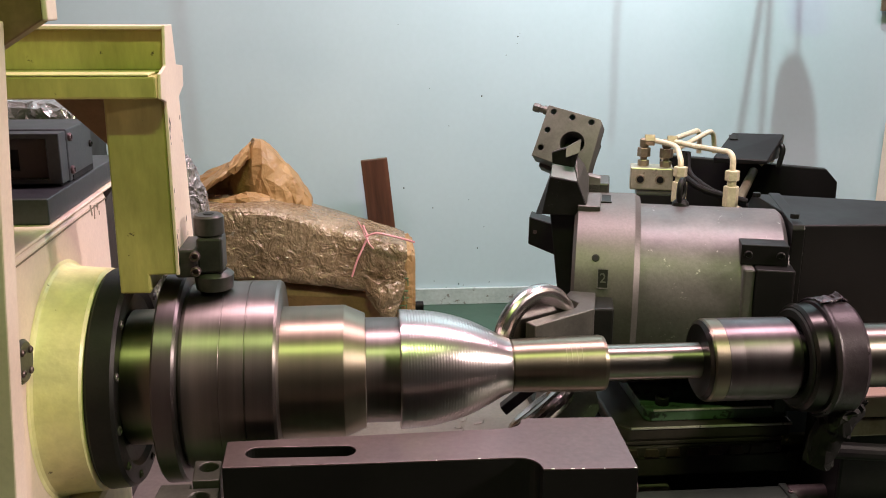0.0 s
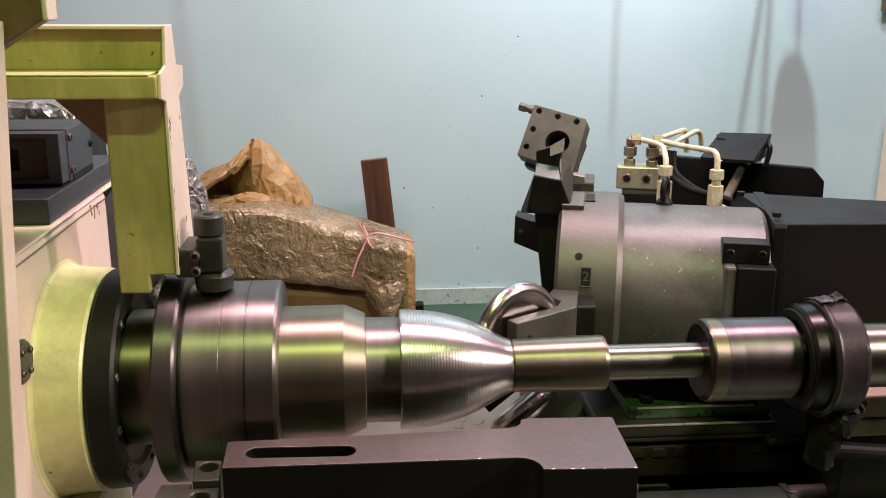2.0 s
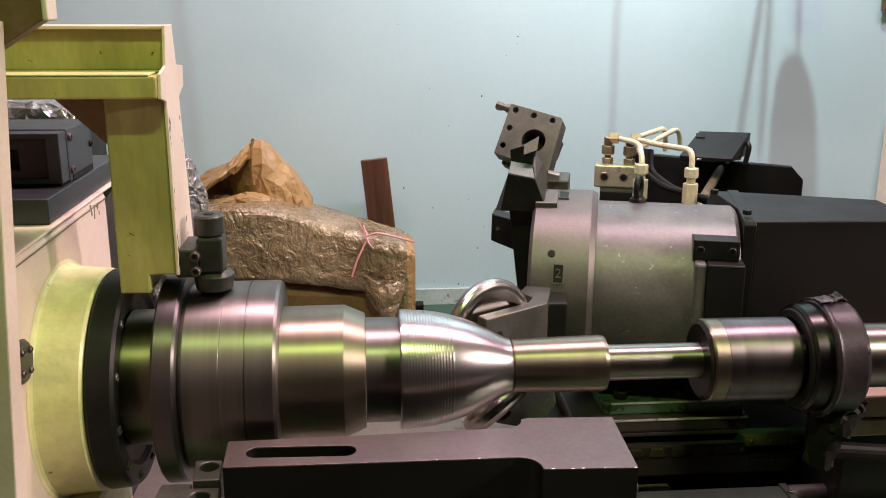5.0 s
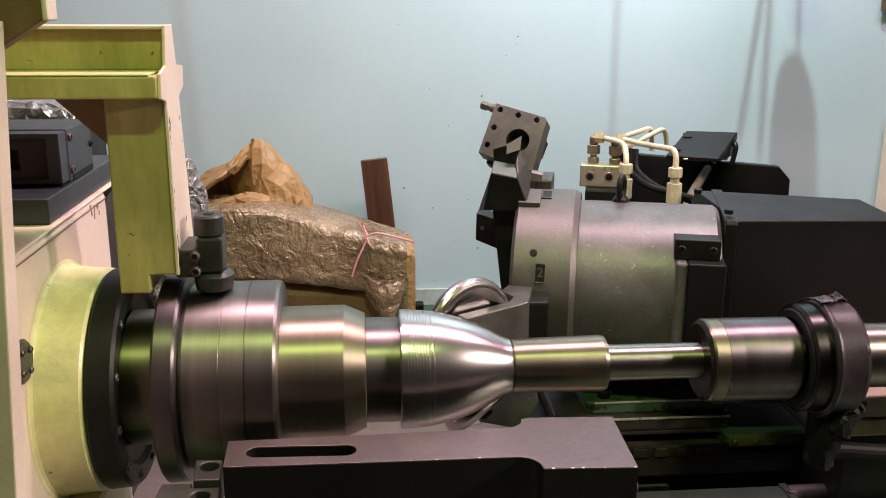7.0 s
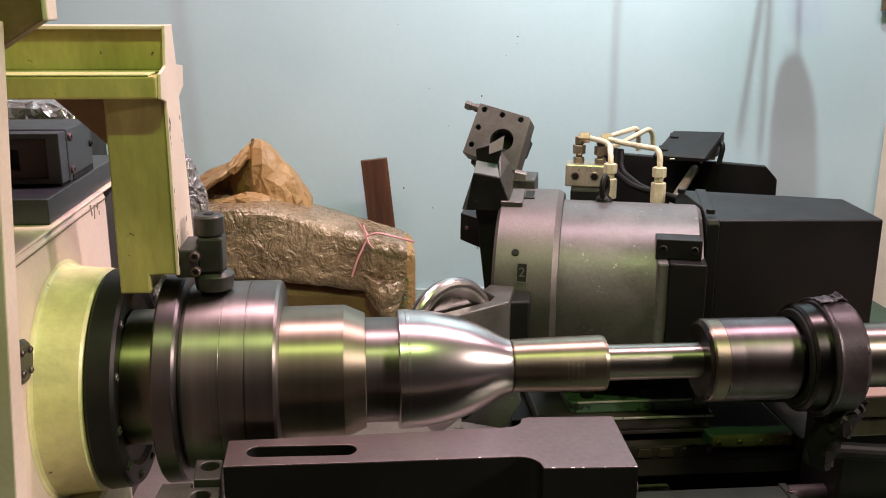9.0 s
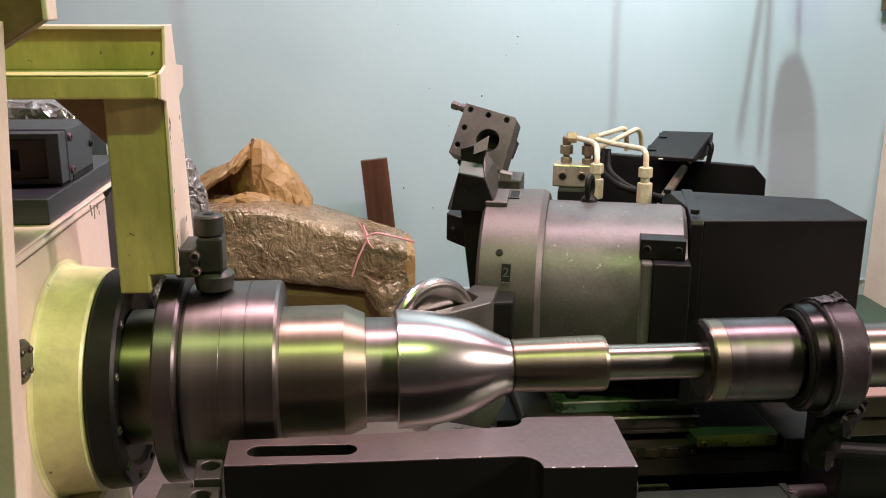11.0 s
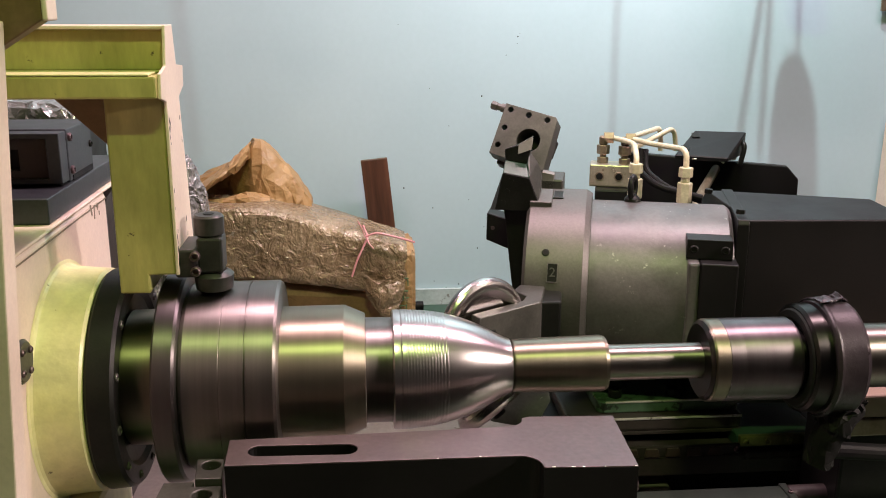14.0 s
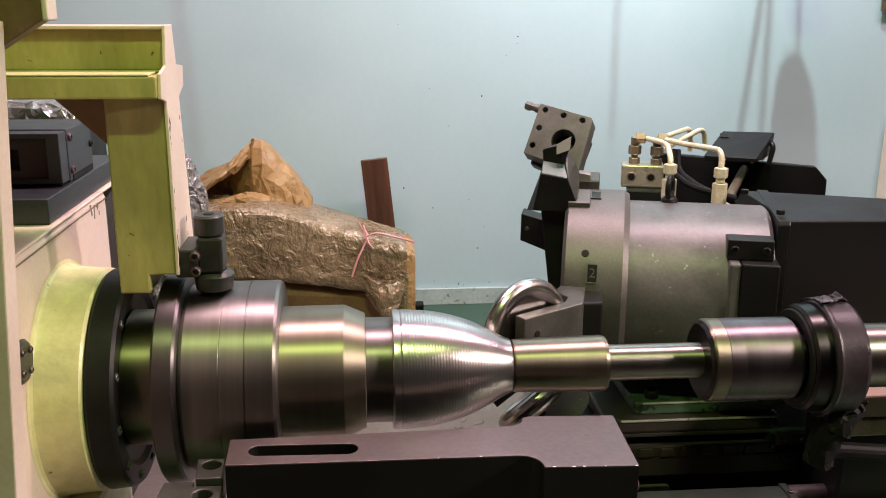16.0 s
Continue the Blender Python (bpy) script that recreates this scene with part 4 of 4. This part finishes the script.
part("holder_root", hull([(x, y, z) for y in (-0.045, 0.12) for x, z in ((-0.0964, 0.1600), (-0.0458, 0.1600), (-0.0458, -0.10), (-0.0640, -0.10), (-0.0640, -0.013), (-0.0855, 0.051))], 0.002), M_BLACK, carriage, "", False, TURN)
part("left_holder", hull([(x, y, z) for y in (0.10, 0.16) for x, z in ((-0.1498, 0.1185), (-0.0922, 0.1032), (-0.0898, 0.0337), (-0.1506, 0.0566))], 0.0015), M_BLACK, carriage, "black tool holder", False, TURN)
part("holder_hole", moved(rod(-0.0008, 0.002, 0.0045, 0.0003, 16, "y"), pose(-0.1363, 0.0995, 0.0846)), M_STEEL, carriage, "", False, TURN)


def roller_tool(center, normal, r, rim):
    """A polished forming roller in a forked arm; its axle along the normal."""
    n = Vector(normal).normalized()
    m = TURN.inverted() @ Matrix.Translation(center)
    rot = (TURN.inverted().to_3x3() @ n).to_track_quat("Z", "Y").to_matrix().to_4x4()
    m = Matrix.Translation(m.translation) @ rot
    pr = [(-0.010, 0), (-0.010, r - 2 * rim)]
    pr += [(rim * math.cos(radians(a)), r - rim + rim * math.sin(radians(a))) for a in range(200, -21, -20)]
    pr += [(0.008, r - 2 * rim), (0.006, r - 2 * rim - 0.004), (0.006, 0)]
    ob = part("forming_roller", lathe(pr, 96, "z"), M_ROLLER, carriage, "polished steel forming roller", True, TURN @ m)
    part("axle", rod(-0.03, 0.016, 0.014, 0.002, 32, "z"), M_BLACK, ob, smooth=True)
    return ob


roller_tool((0.295, 0.104, 1.100), (0.545, -0.839, 0.02), 0.096, 0.0155)
roller_tool((0.318, 0.150, 0.934), (-0.60, 0.36, 0.71), 0.074, 0.0200)
# forked arms
part("roller_arm", prism([(0.270, 0.073), (0.283, 0.052), (0.405, 0.133), (0.430, 0.225), (0.385, 0.240), (0.366, 0.205), (0.384, 0.168), (0.372, 0.141)], 1.045, 1.140, "z", 0.002), M_TOOL, carriage, "dark steel forked roller arm")
part("arm_screw", moved(rod(0, 0.004, 0.007, 0.001, 20, "y"), pose(0.31, 0.068, 1.105) @ pose(0, 0, 0, 0, 0, 33)), M_BLACK, carriage, smooth=True)
part("roller_arm_root", prism([(0.385, 0.165), (0.45, 0.165), (0.48, 0.30), (0.40, 0.30)], 1.00, 1.128, "z", 0.004), M_BLACK, carriage)
part("lower_prong", moved(box(-0.040, 0.050, -0.020, 0.020, 0.030, 0.048, 0.002), oriented((0.304, 0.157, 0.932), (0.77, 0.05, 0.62), (-0.60, 0.22, 0.74))), M_BLACK, carriage, "black lower prong")
part("lower_arm", prism([(0.33, 0.86), (0.345, 0.955), (0.37, 0.985), (0.43, 0.99), (0.45, 0.90), (0.42, 0.84)], 0.225, 0.30, "y", 0.003), M_CASTG, carriage, "dark green lower roller arm")

# ---- packages by the wall ----
carton = thing("lower_carton", "dark brown cardboard package under the wrapped one", "package")
part("wrap", crumpled([(-0.62, 1.20, 0.81, 0.12, 0.095), (-0.3, 1.20, 0.815, 0.12, 0.10), (0.0, 1.20, 0.80, 0.12, 0.085), (0.115, 1.20, 0.785, 0.11, 0.07)], 16, 20, 0.006, 9, 6), M_CARTON, carton)
parcel = thing("wrapped_parcel", "long parcel in dusty brown plastic film tied with pink twine", "parcel")
part("film", crumpled([(-0.66, 1.17, 1.035, 0.09, 0.075), (-0.46, 1.16, 1.030, 0.11, 0.103), (-0.27, 1.16, 1.026, 0.12, 0.106), (-0.14, 1.16, 1.000, 0.12, 0.096), (0.0, 1.16, 0.967, 0.115, 0.084), (0.06, 1.16, 0.937, 0.11, 0.095), (0.115, 1.16, 0.917, 0.105, 0.095)],
                      26, 26, 0.0034, 9, 8, 0, 2), M_FILM, parcel, "dusty creased plastic film", True)
part("paper_end", crumpled([(0.085, 1.17, 0.89, 0.116, 0.112), (0.125, 1.17, 0.89, 0.116, 0.114), (0.138, 1.17, 0.885, 0.10, 0.105)], 5, 20, 0.005, 12, 7), M_KRAFT, parcel, "brown kraft paper end with green marks")
part("loose_flap", crumpled([(0.0, 1.035, 0.912, 0.004, 0.03), (0.035, 1.025, 0.878, 0.012, 0.046), (0.07, 1.023, 0.858, 0.014, 0.060), (0.105, 1.035, 0.905, 0.004, 0.02)], 12, 14, 0.005, 22, 2, 3, 2), M_FILM, parcel)
for x, z, w, h in ((0.112, 0.925, 0.012, 0.003), (0.116, 0.912, 0.003, 0.018), (0.108, 0.888, 0.016, 0.003), (0.103, 0.872, 0.003, 0.022), (0.114, 0.868, 0.010, 0.003), (0.100, 0.845, 0.018, 0.003), (0.112, 0.84, 0.003, 0.018), (0.094, 0.835, 0.003, 0.014)):
    part("green_mark", box(x - w / 2, x + w / 2, 1.0475, 1.0500, z - h / 2, z + h / 2, 0), M_INK, parcel)
part("twine", tube([(-0.005, 1.14, 1.055), (0.008, 1.035, 1.048), (-0.022, 1.026, 0.99), (-0.038, 1.026, 0.940)], 0.0028, 8, 0.02), M_PINK, parcel, "pink twine", True)
part("twine", tube([(0.0, 1.035, 1.05), (0.03, 1.03, 1.062), (0.09, 1.03, 1.047), (0.135, 1.05, 1.028)], 0.0028, 8, 0.02), M_PINK, parcel, "pink twine", True)
part("twine", tube([(0.0, 1.035, 1.048), (-0.008, 1.03, 1.075), (-0.02, 1.03, 1.095)], 0.0016, 8, 0.02), M_PINK, parcel, "pink twine", True)
part("twine", tube([(0.002, 1.035, 1.05), (0.012, 1.02, 1.03), (0.022, 1.02, 1.02)], 0.0022, 8, 0.01), M_PINK, parcel, "pink twine", True)
bag = thing("paper_bag", "crumpled brown kraft paper bag", "paper bag")
part("bag", crumpled([(-0.60, 1.33, 1.10, 0.04, 0.03), (-0.49, 1.33, 1.125, 0.05, 0.040), (-0.40, 1.32, 1.150, 0.05, 0.055), (-0.350, 1.28, 1.165, 0.06, 0.082), (-0.300, 1.25, 1.185, 0.08, 0.116), (-0.245, 1.25, 1.157, 0.08, 0.087), (-0.19, 1.25, 1.118, 0.07, 0.062), (-0.152, 1.25, 1.085, 0.05, 0.035)],
                     20, 16, 0.008, 9, 2.4, 3, 3), M_KRAFT, bag, "creased kraft paper", True)
part("folded_mouth", crumpled([(-0.478, 1.19, 1.146, 0.085, 0.008), (-0.43, 1.19, 1.176, 0.095, 0.011), (-0.385, 1.19, 1.206, 0.095, 0.015), (-0.350, 1.20, 1.232, 0.080, 0.022), (-0.318, 1.22, 1.262, 0.05, 0.02)], 14, 16, 0.009, 20, 2.2, 5, 2), M_KRAFT, bag, "folded paper mouth", True)
part("lower_fold", crumpled([(-0.478, 1.155, 1.112, 0.020, 0.010), (-0.40, 1.14, 1.122, 0.022, 0.016), (-0.32, 1.14, 1.138, 0.026, 0.020), (-0.262, 1.16, 1.126, 0.02, 0.014)], 12, 12, 0.006, 20, 2.2, 9, 2), M_KRAFT, bag, "folded paper edge", True)
for x, z, w, h in ((-0.335, 1.118, 0.035, 0.004), (-0.345, 1.128, 0.020, 0.003), (-0.325, 1.109, 0.012, 0.003)):
    part("red_mark", moved(box(-w / 2, w / 2, 0, 0.004, -h / 2, h / 2, 0), pose(x, 1.158, z, 0, -8, 0)), M_RED, bag)
plank = thing("wooden_plank", "dark red-brown stained wooden plank leaning on the wall", "plank", pose(0.082, 1.33, 0.715, -3, -6, 0))
part("board", box(-0.04, 0.04, -0.012, 0.012, 0.0, 0.497, 0.002), M_WOOD, plank)

# ---- behind the headstock ----
valve = thing("valve_unit", "dark grey steel valve unit on the headstock", "valve unit")
part("base_plate", box(-1.0, -0.474, 0.004, 0.42, 1.3390, 1.3785, 0.002), M_VALVE, valve)
part("body", box(-0.98, -0.478, 0.135, 0.27, 1.3790, 1.466, 0.003), M_VALVE, valve)
part("front_frame", prism([(-0.78, 1.383), (-0.479, 1.383), (-0.479, 1.464), (-0.78, 1.464)], 0.098, 0.1345, "y", 0.0015, [[(-0.75, 1.392), (-0.500, 1.392), (-0.500, 1.4555), (-0.75, 1.4555)]]), M_VALVE, valve, "worn steel frame")
part("recess_panel", box(-0.752, -0.499, 0.126, 0.1335, 1.390, 1.457, 0), M_RUBBER, valve, "black recess")
part("inner_lining", prism([(-0.75, 1.392), (-0.5002, 1.392), (-0.5002, 1.4553), (-0.75, 1.4553)], 0.106, 0.1255, "y", 0, [[(-0.72, 1.404), (-0.545, 1.404), (-0.545, 1.438), (-0.72, 1.438)]]), M_HOODDARK, valve, "brown lining")
part("lever", moved(rod(0, 0.05, 0.009, 0.003, 20, "x"), pose(-0.66, 0.10, 1.404, 0, 0, 12)), M_FIT, valve, "dull metal lever", True)
for z in (1.398, 1.452):
    part("screw", moved(socket_screw(0.007, 0.005, "x"), pose(-0.478, 0.147, z)), M_STEEL, valve, smooth=True)
part("screw", moved(socket_screw(0.006, 0.004, "x"), pose(-0.478, 0.258, 1.425)), M_RUBBER, valve, smooth=True)
part("slot", box(-0.4782, -0.4768, 0.150, 0.262, 1.3795, 1.389, 0), M_RUBBER, valve)
foil = thing("silver_cover", "crumpled silver plastic cover", "cover")
part("sheet", crumpled([(-1.05, 0.95, 1.40, 0.10, 0.04), (-0.80, 0.95, 1.405, 0.10, 0.035), (-0.70, 0.95, 1.40, 0.10, 0.03), (-0.66, 0.95, 1.385, 0.08, 0.012)], 20, 20, 0.012, 18, 3), M_FOIL, foil)
part("stand", box(-1.05, -0.665, 0.86, 1.05, 0.66, 1.375, 0.005), M_BLACK, foil)
wrap = thing("plastic_wrap", "grey crumpled plastic film wrap beside the bracket post", "plastic wrap")
part("sheet", crumpled([(-0.56, 0.62, 1.02, 0.06, 0.22), (-0.45, 0.62, 1.07, 0.07, 0.27), (-0.375, 0.62, 1.085, 0.05, 0.26), (-0.345, 0.62, 1.06, 0.03, 0.20)], 14, 24, 0.016, 14, 3), M_WRAPPING, wrap)

side_cab = thing("side_cabinet", "cream painted cabinet at the end of the machine", "cabinet")
part("body", box(1.675, 2.3, 1.15, 1.44, 0.0, 1.30, 0.006), M_CREAM, side_cab)


mesh_panel = thing("red_mesh_panel", "small reddish perforated metal panel", "panel")
part("sheet", prism([(1.605, 1.645), (1.75, 1.640), (1.75, 1.9), (1.605, 1.9)], 1.42, 1.425, "y", 0, [circle(1.625 + 0.016 * i, 1.662 + 0.016 * j, 0.004, 8) for i in range(7) for j in range(6)]), M_FITB, mesh_panel)
stub = thing("black_pipe_stub", "short black pipe stub beside the parcel", "pipe")
part("pipe", moved(rod(0.10, 0.205, 0.014, 0.002, 24), pose(-0.035, 1.22, 0.786)), M_RUBBER, stub, smooth=True)
part("clip", box(0.10, 0.112, 1.20, 1.24, 0.715, 0.775, 0.002), M_BLACK, stub)

specks = bmesh.new()
for x, z, r in ((0.367, 1.386, 0.0035), (0.475, 1.565, 0.003), (0.473, 1.545, 0.002), (0.44, 1.51, 0.002), (0.124, 1.100, 0.0035), (0.215, 1.035, 0.0025), (0.33, 1.06, 0.002), (0.265, 1.295, 0.002),
                (0.11, 1.60, 0.002), (0.205, 1.41, 0.0018), (0.36, 0.90, 0.003), (0.30, 0.78, 0.003), (0.315, 0.776, 0.002), (0.40, 0.785, 0.0025), (0.22, 0.792, 0.002), (0.38, 0.97, 0.002), (0.48, 1.575, 0.0015), (0.26, 0.77, 0.002)):
    fan = [specks.verts.new((x + r * (0.7 + 0.3 * math.sin(5 * a + x * 90)) * math.cos(a), 1.4494, z + r * (0.7 + 0.3 * math.cos(3 * a)) * math.sin(a))) for a in [2 * math.pi * i / 10 for i in range(10)]]
    specks.faces.new(fan)
bmesh.ops.solidify(specks, geom=specks.faces[:], thickness=0.0004)
tagged(part("wall_specks", specks, M_RUBBER, None, "small dark specks of dirt on the wall"), category="dirt", kind="stuff")

swarf = bmesh.new()
rngs = random.Random(8)
for k in range(16):
    cx, cy, r = rngs.uniform(0.19, 0.33), rngs.uniform(0.36, 0.62), rngs.uniform(0.006, 0.013)
    a0, n = rngs.uniform(0, 6), rngs.randint(7, 12)
    pts = [(cx + r * math.cos(a0 + 0.45 * i) + 0.001 * i, cy + r * math.sin(a0 + 0.45 * i), 0.7012 + 0.0006 * i) for i in range(n)]
    swarf = joined(swarf, tube(pts, 0.0011, 5, 0.001, 1))
tagged(part("swarf", swarf, M_SHAFT, None, "bright curled metal swarf on the tray"), category="swarf", kind="stuff")

# ---- unseen hanging casters, added to throw shadows on the wall ----
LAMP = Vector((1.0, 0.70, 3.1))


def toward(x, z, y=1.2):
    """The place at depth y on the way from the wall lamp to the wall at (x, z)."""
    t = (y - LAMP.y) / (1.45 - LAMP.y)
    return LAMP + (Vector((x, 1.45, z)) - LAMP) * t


# cables out of view, added only for the streak shadows
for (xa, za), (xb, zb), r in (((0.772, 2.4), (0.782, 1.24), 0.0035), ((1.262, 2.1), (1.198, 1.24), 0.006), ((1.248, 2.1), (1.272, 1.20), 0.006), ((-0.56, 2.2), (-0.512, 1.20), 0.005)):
    hang = thing("shadow_cable", "unseen cable added to cast a shadow streak on the wall", "cable", group="hanging cables")
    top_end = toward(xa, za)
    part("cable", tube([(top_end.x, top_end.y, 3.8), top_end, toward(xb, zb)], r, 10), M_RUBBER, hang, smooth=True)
# oval body out of view, shaped and added for the oval shadow
bundle = thing("shadow_bundle", "unseen oval body added to cast a shadow on the wall", "bundle")
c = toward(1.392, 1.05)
part("oval_caster", moved(lathe([(0, 0), (0, 0.054), (0.02, 0.054), (0.14, 0.050), (0.21, 0.043), (0.25, 0.030), (0.272, 0.016), (0.285, 0.004), (3.8 - c.z, 0.004), (3.8 - c.z, 0)], 32, "z"), pose(c.x, c.y, c.z, 0, -3.5, 0)), M_RUBBER, bundle, smooth=True)


# ---- movement ----
def slide_rows():
    steps = [(0, 0, 0), (0.5, -0.0069, 0.0012), (1, -0.0147, 0.0046), (1.5, -0.0218, 0.0086), (2, -0.0297, 0.0132), (2.5, -0.0372, 0.0182), (3, -0.0452, 0.0222), (3.5, -0.0533, 0.0262), (4, -0.0615, 0.0305),
             (5, -0.0780, 0.0375), (6, -0.0948, 0.0418), (6.5, -0.1034, 0.0434), (7, -0.1119, 0.0450), (7.5, -0.1203, 0.0464), (8, -0.1287, 0.0478), (8.5, -0.1377, 0.0488), (9, -0.1467, 0.0496),
             (10, -0.1665, 0.0503), (10.6, -0.1785, 0.0505), (10.85, -0.1805, 0.0505), (11.1, -0.1740, 0.0504), (11.5, -0.1627, 0.0500), (12, -0.1483, 0.0497), (12.5, -0.1334, 0.0491), (13, -0.1184, 0.0486),
             (13.5, -0.1036, 0.0480), (14, -0.0880, 0.0453), (14.5, -0.0715, 0.0411), (15, -0.0538, 0.0365), (15.5, -0.0346, 0.0336), (16, -0.0120, 0.0345)]
    return [(t, pose(x, y, 0)) for t, x, y in steps]


def spin_rows(x_end=0.0):
    return [(k / 10, pose(x_end * k / 160, 0, AX, 360 * SPIN * k / 10 * 0.1 * 10 % 360, 0, 0)) for k in range(161)]


def carriage_x(t):
    rows = [(u, m.translation.x) for u, m in slide_rows()]
    for (a, p), (b, q) in zip(rows, rows[1:]):
        if a <= t <= b:
            return p + (q - p) * (t - a) / (b - a)
    return rows[-1][1]


def ridge_rows(x):
    """A ridge is pressed flat, a little way along the shell, as the roller passes it, and raised again on the way back."""
    gone = [k / 20 for k in range(321) if 0.213 + carriage_x(k / 20) <= x]
    flat, up = pose(-0.0075, 0, 0), pose(0, 0, 0)
    if not gone:
        return [(0.0, up), (16.0, up)]
    slope = (dome_soft(x - 0.004) - dome_soft(x + 0.004)) / 0.008
    bead = pose(min(0.0030, 0.00035 / max(slope, 0.02)), 0, 0)
    a, b = max(gone[0], 0.5), min(gone[-1], 15.4)
    return [(0.0, up), (a - 0.4, up), (a - 0.15, bead), (a + 0.1, flat), (b - 0.1, flat), (b + 0.12, bead), (b + 0.3, up), (16.0, up)]


def motions():
    walk(carriage, slide_rows())
    walk(lower_slide, [(t, pose(m.translation.x, 0, 0)) for t, m in slide_rows()])
    walk(mandrel, spin_rows())
    walk(shell, spin_rows())
    walk(pad, spin_rows(0.0015))
    walk(lip, [(0.0, pose(0, 0, 0)), (7.0, pose(0, 0, 0)), (9.0, pose(-0.002, 0, 0)), (12.5, pose(-0.0075, 0, 0)), (14.5, pose(-0.0115, 0, 0)), (16.0, pose(-0.0115, 0, 0))])
    for ob, x in zip(ridges, RIDGES):
        walk(ob, ridge_rows(x))
    walk(tool, [(0.0, pose(0, 0, 0)), (4.0, pose(0.0003, 0.0005, 0)), (9.0, pose(0.001, 0.003, 0)), (16.0, pose(0.003, 0.006, 0))])


motions()
